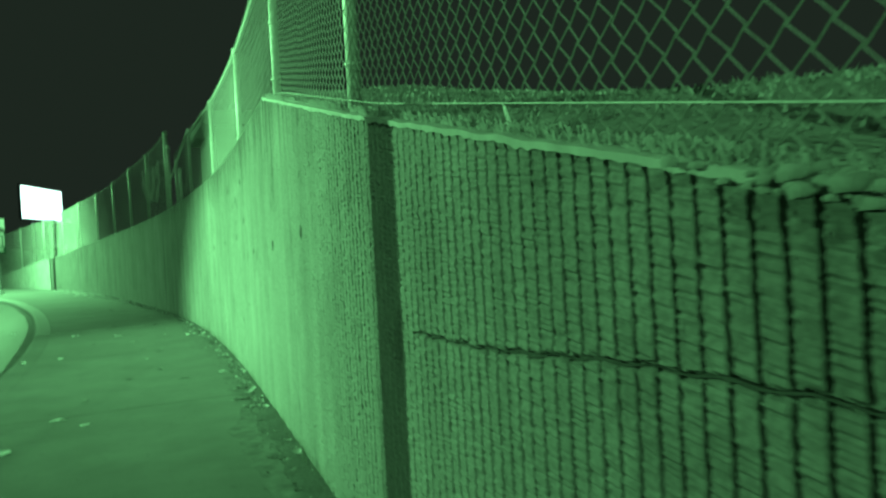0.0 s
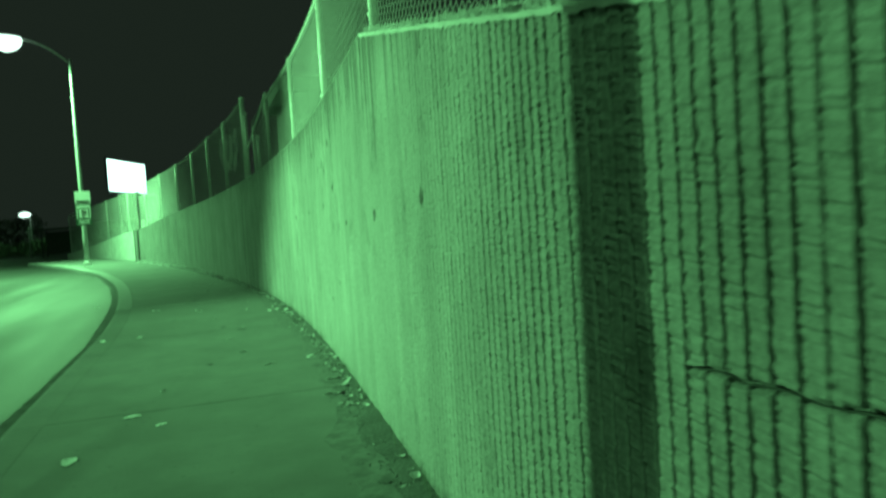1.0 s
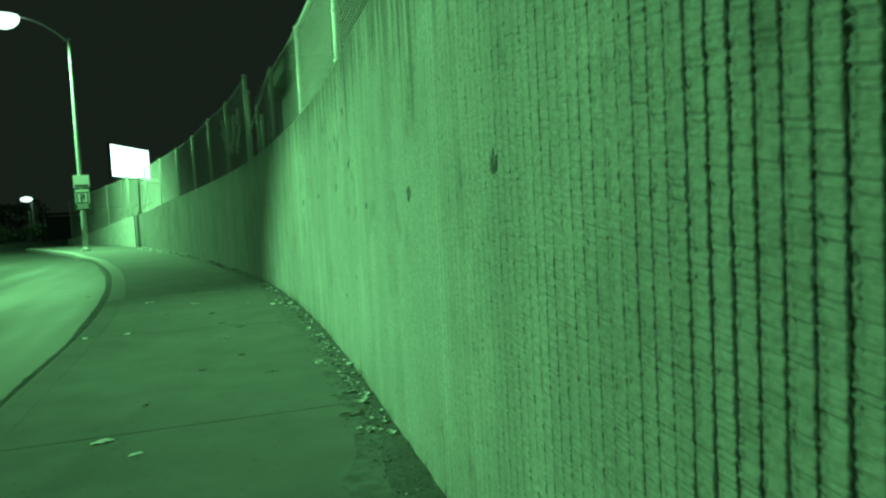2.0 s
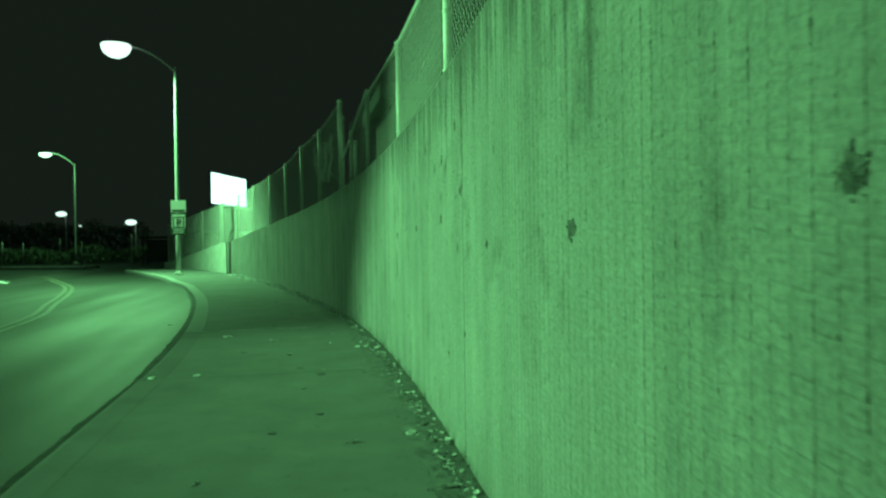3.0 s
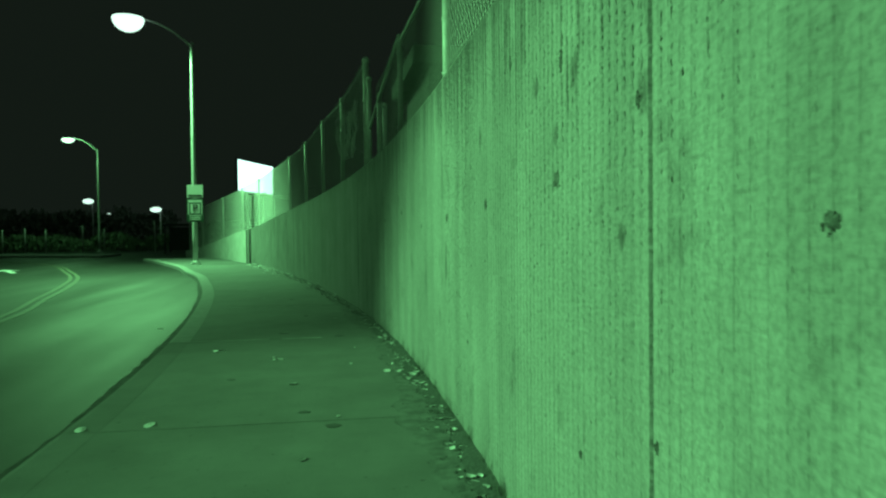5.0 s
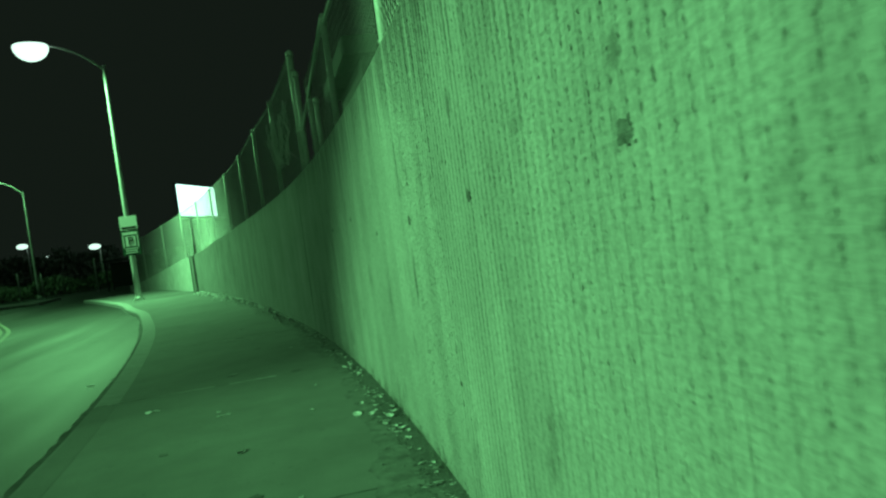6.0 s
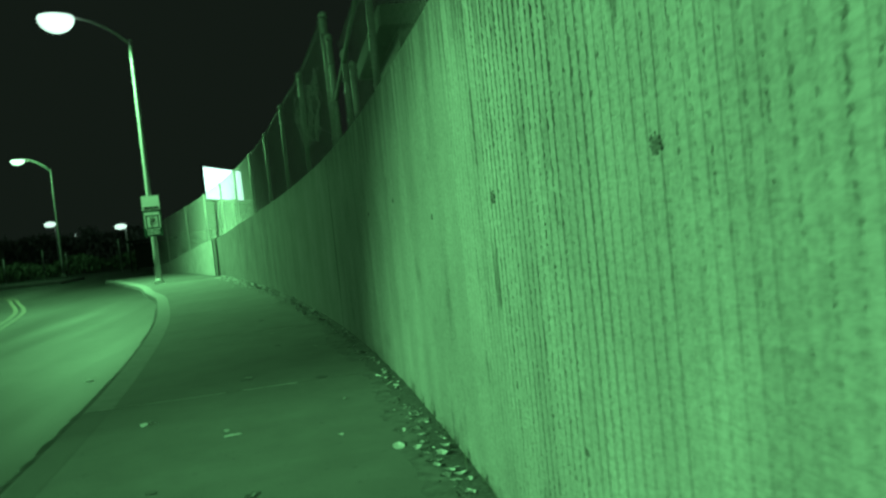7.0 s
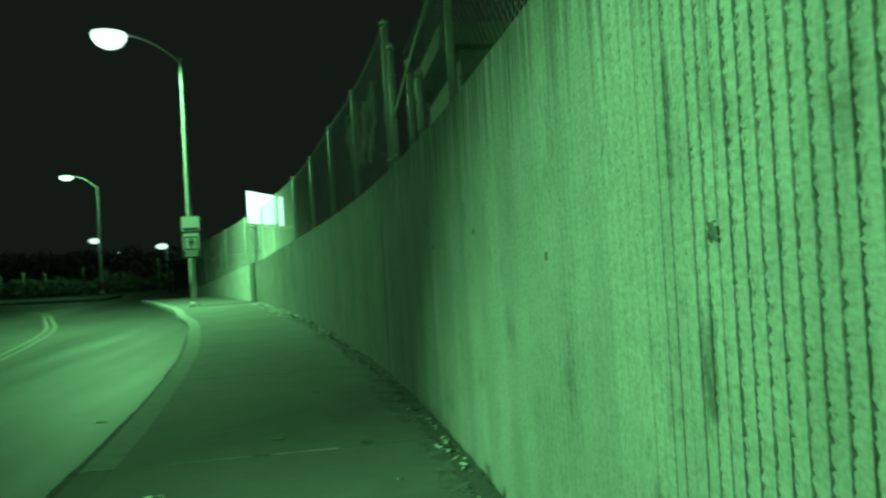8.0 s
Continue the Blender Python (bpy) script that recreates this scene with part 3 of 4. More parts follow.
bank = raw_object("bank", vs, fs, SOIL_MAT, smooth=True)
tagged(bank, "dark soil bank rising behind the retaining wall", "ground", kind="structure")

gr = random.Random(3)
vs, fs = [], []
for _ in range(24000):
    y = gr.uniform(0.6, 7.5)
    off = 0.0 + 3.6 * gr.random() ** 1.5
    x = float(wall_x(y)) + 0.03 + off
    z = bank_z(x, y) - 0.01
    h = gr.uniform(0.008, 0.03) * (0.6 if off < 0.2 else 1)
    a, lean = gr.uniform(0, 6.28), gr.uniform(0.2, 1.0) * h
    dx, dy, w = math.cos(a), math.sin(a), gr.uniform(0.003, 0.007)
    o = len(vs)
    vs += [(x - dy * w, y + dx * w, z), (x + dy * w, y - dx * w, z), (x + dx * lean * 0.4 + dy * w * .7, y + dy * lean * 0.4 - dx * w * .7, z + h * 0.6), (x + dx * lean * 0.4 - dy * w * .7, y + dy * lean * 0.4 + dx * w * .7, z + h * 0.6), (x + dx * lean, y + dy * lean, z + h)]
    fs += [(o, o + 1, o + 2, o + 3), (o + 3, o + 2, o + 4)]
for _ in range(2600):
    y = gr.uniform(1.6, 6.9)
    if gr.random() > 0.55 + 0.9 * noise.noise((y * 3.3, 21.0, 0.0)):
        continue
    off = gr.uniform(0.0, 0.07)
    x, z = float(wall_x(y)) + off, float(wall_z(y)) + 0.012
    h, w = gr.uniform(0.010, 0.034), gr.uniform(0.0015, 0.0035)
    a, out = gr.gauss(0, 0.012), -gr.uniform(0.004, 0.03)
    o = len(vs)
    vs += [(x, y - w, z), (x, y + w, z), (x + out * 0.5, y + a * 0.5 + w, z + h), (x + out * 0.5, y + a * 0.5 - w, z + h), (x + out, y + a, z + h * gr.uniform(0.2, 1.1))]
    fs += [(o, o + 1, o + 2, o + 3), (o + 3, o + 2, o + 4)]
grass = raw_object("grass", vs, fs, GRASS_MAT)
tagged(grass, "short dry grass covering the bank", "grass", kind="stuff")

# soil and turf spilling over the coping at the low end of the wall
sr = random.Random(19)
vs, fs = [], []
for _ in range(900):
    y = sr.uniform(1.3, 2.75) if sr.random() < 0.7 else sr.uniform(2.5, 4.6)
    spill = min(1.0, max(0.0, (2.75 - y) / 0.3))
    off = sr.uniform(-0.03, 0.16) if sr.random() < spill else sr.uniform(0.05, 0.2)
    r = sr.uniform(0.005, 0.015) * (1.0 + 0.3 * spill)
    c = Vector((float(wall_x(y)) + off, y, float(wall_z(y)) + 0.012 - (0.03 * sr.random() if off < 0.0 else 0.0) + 0.2 * r))
    o = len(vs)
    for ring, zz in ((0.75, -0.5), (1.0, 0.1), (0.6, 0.65)):
        for k in range(6):
            a = 2 * math.pi * k / 6 + ring
            q = r * ring * sr.uniform(0.7, 1.25)
            vs.append((c.x + q * math.cos(a), c.y + 1.3 * q * math.sin(a), c.z + r * zz * sr.uniform(0.7, 1.2)))
    for k in range(6):
        j = (k + 1) % 6
        fs += [(o + k, o + j, o + 6 + j, o + 6 + k), (o + 6 + k, o + 6 + j, o + 12 + j, o + 12 + k)]
    fs.append(tuple(range(o + 12, o + 18)))
tagged(raw_object("soil_clods", vs, fs, SOIL_MAT, smooth=True), "pale clods of soil and turf spilling over the wall top", "soil", kind="stuff")

# ---- chain-link fences on the wall ----
BACK = 0.12
CELL = 0.076


def mesh_panel(y0, y1, top, parent, sag=0.0, base=0.02, wr=0.0020, material=None):
    """Woven wire: zigzag wires, each hooked into its neighbour."""
    half = CELL / 2
    length = y1 - y0
    n = max(2, int(length / half))
    vs, fs = [], []
    for k in range(n):
        yk = y0 + (k + 0.5) * length / n
        zb, zt = float(wall_z(yk)) + base, float(top(yk))
        m = max(2, int((zt - zb) / half))
        for s in range(m + 1):
            side = 1 if s % 2 == 0 else -1
            y = yk + side * half * 0.5 * (1 if k % 2 == 0 else -1) * (length / n / half)
            z = zb + (zt - zb) * s / m
            x = float(wall_x(yk)) + BACK + side * 0.002 + sag * math.sin(math.pi * (yk - y0) / length) * math.sin(3.1 * s / m)
            vs += [(x - wr, y, z), (x + wr, y - wr, z), (x + wr, y + wr, z)]
            if s:
                o = len(vs) - 6
                fs += [(o, o + 1, o + 4, o + 3), (o + 1, o + 2, o + 5, o + 4), (o + 2, o, o + 3, o + 5)]
    return raw_object("mesh_panel", vs, fs, material or WIRE_MAT, parent)


def fence_post(y, zt, parent, r=0.032, cap=True):
    zb = float(wall_z(y)) - 0.05
    bm = bmesh.new()
    x = float(wall_x(y)) + BACK + 0.035
    tube(bm, [(x, y, zb), (x, y, zt)], [r, r], 10)
    if cap:
        tube(bm, [(x, y, zt - 0.03), (x, y, zt + 0.02), (x, y, zt + 0.05)], [r * 1.25, r * 1.2, r * 0.4], 10)
    p = part("post", bm, ZINC_MAT, parent)
    for z in np.arange(zb + 0.25, zt - 0.1, 0.42):
        bm = bmesh.new()
        tube(bm, [(x, y, z), (x, y, z + 0.02)], [r * 1.18, r * 1.18], 10)
        part("tie_band", bm, ZINC_MAT, p)
    return p


def rail(points, parent, r=0.02, name="top_rail"):
    bm = bmesh.new()
    tube(bm, points, [r] * len(points), 8)
    return part(name, bm, ZINC_MAT, parent)


near_top = curve([(-4, 2.2), (2.4, 2.6), (5, 3.05), (7.3, 3.42), (10, 3.38), (13, 3.36), (15.5, 3.33), (17.3, 3.16)])
far_top = curve([(18.2, 3.80), (20.85, 3.64), (23.4, 3.60), (26, 3.46), (29, 3.38), (32.4, 3.32), (36, 3.20), (38.5, 3.06), (43, 2.89), (48, 2.66), (51.5, 2.45)])
near_fence = thing("chain_link_fence", "sagging galvanised chain-link fence on the retaining wall", "fence", "fences on the wall", at=(0, 0, 0))
near_posts = [-3.0, -0.3, 2.35, 5.03, 7.32, 10.0, 12.77, 15.45]
for y in near_posts:
    fence_post(y, float(near_top(y)), near_fence)
# Panels that catch less light get the darker copy of the wire.
for a, b in zip(near_posts[1:], near_posts[2:]):
    mesh_panel(a + 0.03, b - 0.03, near_top, near_fence, 0.03, wr=0.0020 if a < 7 else 0.0014, material=DIM_WIRE_MAT if a < 5 or a > 12 else WIRE_MAT)
mesh_panel(15.48, 17.2, near_top, near_fence, 0.05, wr=0.0013, material=DIM_WIRE_MAT)
for y, z in ((16.68, 2.82), (17.12, 3.04)):
    fence_post(y, z, near_fence, 0.03)
rail([(float(wall_x(y)) + BACK + 0.035, y, float(near_top(y))) for y in np.linspace(-3, 15.45, 24)], near_fence)
rail([(float(wall_x(y)) + BACK + 0.03, y, z) for y, z in ((15.47, 3.42), (17.95, 2.72))], near_fence, 0.022, "brace")
rail([(float(wall_x(y)) + BACK, y, float(wall_z(y)) + 0.05 + 0.025 * max(0.0, 4.6 - y)) for y in np.linspace(0.5, 7.1, 24)], near_fence, 0.0018, "tension_wire")

far_fence = thing("chain_link_fence", "tall galvanised chain-link fence running on along the wall", "fence", "fences on the wall", at=(0, 0, 0))
far_posts = [18.30, 20.85, 23.35, 26.0, 28.95, 32.35, 35.6, 38.5, 43.0, 48.0, 51.5]
for i, y in enumerate(far_posts):
    fence_post(y, float(far_top(y)), far_fence, 0.036 if i else 0.045)
fence_post(18.02, 3.45, far_fence, 0.035)
# Bays short of the lamp take the darker wire copy as dimmer light.
for a, b in zip(far_posts, far_posts[1:]):
    mesh_panel(a + 0.03, b - 0.03, far_top, far_fence, 0.02, wr=0.0014 if a < 28 else 0.0016, material=DIM_WIRE_MAT if a < 28 else WIRE_MAT)
rail([(float(wall_x(y)) + BACK + 0.035, y, float(far_top(y)) - 0.01) for y in np.linspace(18.3, 51.5, 40)], far_fence, 0.006, "top_wire")
rail([(float(wall_x(y)) + BACK + 0.03, y, z) for y, z in ((20.8, 2.95), (18.35, 2.35))], far_fence, 0.004, "brace")

# a torn flap of mesh hanging crumpled from the far fence's end
vs, fs = [], []
wr = 0.0026
for k in range(46):
    yk = 18.45 + 0.045 * k
    for q in range(19):
        side = 1 if (q + k) % 2 == 0 else -1
        zz = 2.45 + 0.042 * q + 0.10 * noise.noise((yk * 1.7, 2.0, 0.0))
        fold = 0.10 * noise.noise((yk * 3.1, zz * 2.6, 4.0)) + 0.05 * noise.noise((yk * 8.0, zz * 7.0, 9.0))
        p = (float(wall_x(yk)) + BACK - 0.09 + fold, yk + 0.021 * side + 0.05 * noise.noise((yk * 2.0, zz * 4.0, 1.0)), zz)
        vs += [(p[0] - wr, p[1], p[2]), (p[0] + wr, p[1] - wr, p[2]), (p[0] + wr, p[1] + wr, p[2])]
        if q:
            o = len(vs) - 6
            fs += [(o, o + 1, o + 4, o + 3), (o + 1, o + 2, o + 5, o + 4), (o + 2, o, o + 3, o + 5)]
tagged(raw_object("torn_mesh", vs, fs, WIRE_MAT, far_fence), "crumpled flap of torn chain-link mesh")

# ---- street lamps ----


def street_lamp(at, head, label, lens_mat, base_r=0.105, top_r=0.058, height=8.4, lens=(0.56, 0.48, 0.48)):
    lamp = thing("street_lamp", label, "street lamp", "street lamps", at=at)
    bm = bmesh.new()
    zs = np.linspace(0.0, height, 9)
    tube(bm, [(0, 0, z) for z in zs], [base_r + (top_r - base_r) * z / height for z in zs], 16)
    tube(bm, [(0, 0, height), (0, 0, height + 0.04), (0, 0, height + 0.07)], [top_r * 1.2, top_r * 1.15, 0.01], 12)
    part("pole", bm, POLE_MAT, lamp)
    bm = bmesh.new()
    box(bm, (-0.19, -0.19, 0), (0.19, 0.19, 0.03), 0.006)
    tube(bm, [(0, 0, 0.03), (0, 0, 0.14), (0, 0, 0.16)], [base_r * 1.45, base_r * 1.3, base_r], 14)
    base = part("base_plate", bm, POLE_MAT, lamp)
    for sx in (-0.14, 0.14):
        for sy in (-0.14, 0.14):
            bm = bmesh.new()
            tube(bm, [(sx, sy, 0.03), (sx, sy, 0.07)], [0.016, 0.016], 6)
            part("bolt", bm, ZINC_MAT, base)
    hx, hy, hz = head[0] - at[0], head[1] - at[1], head[2] - at[2]
    d = Vector((hx, hy, 0))
    reach = d.length
    d.normalize()
    bm = bmesh.new()
    pts = []
    for k in range(10):
        s = k / 9
        pts.append((d.x * reach * s * 0.86, d.y * reach * s * 0.86, height - 0.12 + (hz - height + 0.14) * (1 - (1 - s) ** 2)))
    tube(bm, pts, [0.034] * 10, 10)
    part("arm", bm, POLE_MAT, lamp)
    turn = Matrix.Translation((hx, hy, hz)) @ Matrix.Rotation(math.atan2(d.y, d.x), 4, "Z")
    bm = bmesh.new()
    bmesh.ops.create_uvsphere(bm, u_segments=20, v_segments=10, radius=1.0)
    for v in bm.verts:
        taper = 1.0 - 0.35 * max(0.0, -v.co.x)
        v.co = Vector((v.co.x * 0.46, v.co.y * 0.19 * taper, max(v.co.z, -0.15) * 0.14))
        v.co = turn @ v.co
    for f in bm.faces:
        f.smooth = True
    housing = part("lamp_head", bm, DARK_MAT, lamp, "grey cobra-head luminaire housing")
    # Bowl is oversized, its bulk standing in for the lamp's glare.
    bm = bmesh.new()
    bmesh.ops.create_uvsphere(bm, u_segments=20, v_segments=10, radius=1.0)
    for v in bm.verts:
        v.co = turn @ Vector((0.08 + v.co.x * lens[0], v.co.y * lens[1], -0.02 + min(v.co.z, 0.12) * lens[2]))
    for f in bm.faces:
        f.smooth = True
    glass = part("lens", bm, lens_mat, housing, "glowing bowl lens, oversized to stand for glare")
    glass.visible_shadow = False
    return lamp


main_lamp = street_lamp((-4.32, 36.0, 0.0), LAMP_MAIN, "tall grey steel street lamp lit over the road", LENS_MAT)
far_lamp = street_lamp((-16.83, 68.0, ROAD_Z), (-18.9, 68.0, 8.75), "lit street lamp standing beyond the bend", LENS_FAR_MAT, height=8.0, lens=(0.50, 0.34, 0.30))
# The last of these is added out of view to carry the rear fill.
rear_fill_lamp = street_lamp((-4.2, -12.0, ROAD_Z), (-6.3, -12.0, 9.2), "unseen street lamp added further back along the road as fill", LENS_MAT)
side_lamp = thing("floodlight", "unseen hooded floodlight on a mast, assumed across the road", "floodlight", at=(LAMP_SIDE[0] - 0.35, LAMP_SIDE[1], ROAD_Z))
hx, hz = 0.35, LAMP_SIDE[2] - ROAD_Z - 0.15
bm = bmesh.new()
tube(bm, [(0, 0, 0), (0, 0, hz + 0.1)], [0.06, 0.05], 12)
part("mast", bm, POLE_MAT, side_lamp)
bm = bmesh.new()
box(bm, (-0.16, -0.16, 0), (0.16, 0.16, 0.03), 0.005)
part("base_plate", bm, POLE_MAT, side_lamp)
bm = bmesh.new()
box(bm, (0.04, -0.45, hz - 0.30), (0.20, 0.55, hz + 0.16), 0.01)
part("housing", bm, DARK_MAT, side_lamp)
# Hood lip is added to keep the light low on the wall.
bm = bmesh.new()
box(bm, (0.20, -0.45, hz + 0.15), (hx + 0.38, 0.56, hz + 0.16))
box(bm, (hx + 0.36, -0.45, hz + 0.004), (hx + 0.38, 0.56, hz + 0.15))
part("hood", bm, DARK_MAT, side_lamp, "unseen hood added to hold light off the fence")
# Added plate, its outline cut so shade falls past y 14 and on the road.
bm = bmesh.new()
outline = [(-0.45, -0.30), (0.56, -0.30), (0.56, 0.002), (0.07, 0.002), (0.112, -0.06), (0.136, -0.08), (0.170, -0.104), (0.198, -0.128), (0.222, -0.150), (0.222, -0.184), (-0.45, -0.184)]
front = [bm.verts.new((hx + 0.36, y, hz + z)) for y, z in outline]
back = [bm.verts.new((hx + 0.38, y, hz + z)) for y, z in outline]
bm.faces.new(front)
bm.faces.new(back[::-1])
for k in range(len(outline)):
    j = (k + 1) % len(outline)
    bm.faces.new((front[k], back[k], back[j], front[j]))
box(bm, (0.20, 0.55, hz - 0.30), (hx + 0.36, 0.56, hz + 0.15))
part("shield", bm, DARK_MAT, side_lamp, "unseen plate cut to shape the light on wall and road")

utility_pole = thing("utility_pole", "weathered round wooden utility pole beside the kerb", "utility pole", at=(-1.06, 5.59, 0.0))
bm = bmesh.new()
zs = np.linspace(-0.05, 7.5, 8)
tube(bm, [(0, 0, z) for z in zs], [0.098 - 0.003 * z for z in zs], 16)
part("shaft", bm, simple("weathered_wood", (0.10, 0.08, 0.06), (0.22, 0.18, 0.14), 6, 0.9, stretch=(6, 6, 0.3)), utility_pole)
bm = bmesh.new()
tube(bm, [(0, 0, 7.5), (0, 0, 7.54)], [0.082, 0.075], 16)
part("cap", bm, ZINC_MAT, utility_pole)

# ---- signs on the main lamp's pole ----


def plate(w, h, corner=0.03, thick=0.004):
    bm = bmesh.new()
    pts = []
    for cx, cz, a0 in ((w / 2 - corner, h / 2 - corner, 0), (-w / 2 + corner, h / 2 - corner, 90), (-w / 2 + corner, -h / 2 + corner, 180), (w / 2 - corner, -h / 2 + corner, 270)):
        for k in range(5):
            a = radians(a0 + 22.5 * k)
            pts.append((cx + corner * math.cos(a), cz + corner * math.sin(a)))
    front = [bm.verts.new((x, -thick / 2, z)) for x, z in pts]
    back = [bm.verts.new((x, thick / 2, z)) for x, z in pts]
    bm.faces.new(front)
    bm.faces.new(back[::-1])
    for k in range(len(pts)):
        j = (k + 1) % len(pts)
        bm.faces.new((front[k], back[k], back[j], front[j]))
    return bm


def bar(w, h, x, z, y=-0.006):
    bm = bmesh.new()
    return box(bm, (x - w / 2, y - 0.002, z - h / 2), (x + w / 2, y + 0.002, z + h / 2))


SIGN_Y = 35.83
upper = thing("street_sign", "pale reflective sign with a dark arrow, on the lamp pole", "sign", at=(-4.27, SIGN_Y, 2.80))
part("plate", plate(0.58, 0.50), SIGN_WHITE, upper)
part("arrow_bar", bar(0.46, 0.06, 0, -0.16), SIGN_BLACK, upper, "black arrow band")
for sx in (-1, 1):
    bm = bmesh.new()
    f = bm.faces.new([bm.verts.new((sx * 0.17, -0.0062, -0.11)), bm.verts.new((sx * 0.27, -0.0062, -0.16)), bm.verts.new((sx * 0.17, -0.0062, -0.21))])
    e = bmesh.ops.extrude_face_region(bm, geom=[f])
    for v in e["geom"]:
        if isinstance(v, bmesh.types.BMVert):
            v.co.y = -0.0095
    part("arrow_head", bm, SIGN_BLACK, upper)
for dz in (-0.12, 0.12):
    bm = bmesh.new()
    box(bm, (-0.05, 0.002, dz - 0.02), (0.0, 0.10, dz + 0.02), 0.003)
    part("bracket", bm, ZINC_MAT, upper)

parking = thing("parking_sign", "dark green parking sign with white panel on lamp pole", "sign", at=(-4.27, SIGN_Y, 2.09))
part("plate", plate(0.60, 0.88), SIGN_DARK, parking)
part("border", bar(0.50, 0.10, 0, 0.34), SIGN_WHITE, parking, "white heading band")
part("letter_panel", bar(0.34, 0.36, 0, 0.06), SIGN_WHITE, parking, "white square panel")
font = bpy.data.curves.new("letter", "FONT")
font.body, font.size, font.align_x, font.align_y, font.extrude = "P", 0.40, "CENTER", "CENTER", 0.002
tmp = new("letter_outline", font)
letter = bpy.data.meshes.new_from_object(tmp.evaluated_get(bpy.context.evaluated_depsgraph_get()))
bpy.data.objects.remove(tmp)
letter.materials.clear()
letter.materials.append(SIGN_BLACK)
letter_ob = new("letter", letter)
letter_ob.parent = parking
letter_ob.location, letter_ob.rotation_euler = (0, -0.0125, 0.06), (radians(90), 0, 0)
for k, w in enumerate((0.44, 0.38, 0.42)):
    part("text_bar", bar(w, 0.035, 0, -0.20 - 0.075 * k), SIGN_WHITE, parking)
for sx in (-0.24, 0.24):
    part("side_bar", bar(0.04, 0.44, sx, 0.06), SIGN_WHITE, parking)
for dz in (-0.25, 0.25):
    bm = bmesh.new()
    box(bm, (-0.05, 0.002, dz - 0.02), (0.0, 0.10, dz + 0.02), 0.003)
    part("bracket", bm, ZINC_MAT, parking)

# ---- billboard ----
board = thing("billboard", "large brightly lit blank-white billboard on steel posts", "billboard", at=(-8.9, 116.6, ROAD_Z))
turn = Matrix.Rotation(radians(71.7), 4, "Z")
W2, Z0, Z1 = 6.4, 7.30, 11.6
# Face gives off the light its floodlights would throw on it.
bm = bmesh.new()
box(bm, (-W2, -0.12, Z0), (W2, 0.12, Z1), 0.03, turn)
part("glow_face", bm, BOARD_MAT, board, "glowing white face")
for lo, hi in (((-W2 - .15, -0.16, Z0 - .15), (W2 + .15, 0.16, Z0)), ((-W2 - .15, -0.16, Z1), (W2 + .15, 0.16, Z1 + .15)), ((-W2 - .15, -0.16, Z0), (-W2, 0.16, Z1)), ((W2, -0.16, Z0), (W2 + .15, 0.16, Z1))):
    bm = bmesh.new()
    box(bm, lo, hi, 0.01, turn)
    part("frame", bm, DARK_MAT, board)
bm = bmesh.new()
box(bm, (-W2 - 0.6, -1.5, Z0 - 0.45), (W2 + 0.6, -0.3, Z0 - 0.35), 0.01, turn)
part("catwalk", bm, ZINC_MAT, board)
for sx in (-2.0, 3.5):
    bm = bmesh.new()
    tube(bm, [turn @ Vector((sx, 0.5, 0)), turn @ Vector((sx, 0.5, Z1 - 0.3))], [0.16, 0.14], 10)
    part("post", bm, ZINC_MAT, board)
    bm = bmesh.new()
    tube(bm, [turn @ Vector((sx, -0.3, Z0 - 0.4)), turn @ Vector((sx, -2.0, Z0 - 0.3))], [0.05, 0.05], 6)
    arm = part("lamp_arm", bm, ZINC_MAT, board)
    bm = bmesh.new()
    box(bm, (sx - 0.4, -2.3, Z0 - 0.35), (sx + 0.4, -1.9, Z0 - 0.15), 0.03, turn)
    part("floodlight", bm, ZINC_MAT, arm)

# ---- far lamps, beyond the bend ----


def post_lamp(at, height, r, label):
    lamp = thing("post_lamp", label, "lamp", "far post lamps", at=at)
    bm = bmesh.new()
    tube(bm, [(0, 0, 0), (0, 0, height - 0.1)], [0.09, 0.06], 10)
    part("pole", bm, POLE_MAT, lamp)
    bm = bmesh.new()
    tube(bm, [(0, 0, height - 0.12), (-r, 0, height + r * 0.9)], [0.04, 0.03], 8)
    part("arm", bm, POLE_MAT, lamp)
    bm = bmesh.new()
    bmesh.ops.create_uvsphere(bm, u_segments=14, v_segments=8, radius=r)
    for v in bm.verts:
        v.co = Vector((v.co.x * 1.25 - r, v.co.y, v.co.z * 0.62 + height + 0.1))
    part("lens", bm, LENS_FAR_MAT, lamp, "glowing lens")
    return lamp


for at, h, r in (((-14.7, 80.0, ROAD_Z), 3.6, 0.42), ((-26.6, 100.0, ROAD_Z), 5.3, 0.50), ((-40.6, 160.0, ROAD_Z), 5.4, 0.36), ((-51.0, 120.0, ROAD_Z), 5.2, 0.30), ((-48.8, 120.0, ROAD_Z), 4.9, 0.30)):
    post_lamp(at, h, r, "small lit lamp on a thin post far off")
shop = thing("shop_sign", "long glowing white shop sign on short legs far off", "sign", at=(-52.3, 120.0, ROAD_Z))
bm = bmesh.new()
box(bm, (-1.8, -0.15, 3.1), (1.8, 0.15, 4.3), 0.1)
part("lit_panel", bm, LITSIGN_MAT, shop)
for sx in (-1.2, 1.2):
    bm = bmesh.new()
    tube(bm, [(sx, 0, 0), (sx, 0, 3.2)], [0.08, 0.08], 8)
    part("leg", bm, DARK_MAT, shop)

# ---- dark canopy, hedge and posts at the bend ----
canopy = thing("canopy", "dark flat-roofed open shelter at the end of the wall", "shelter", at=(-8.9, 60.0, ROAD_Z))
bm = bmesh.new()
box(bm, (-1.35, -1.0, 1.88), (1.5, 1.0, 2.05), 0.02)
part("roof", bm, DARK_MAT, canopy)
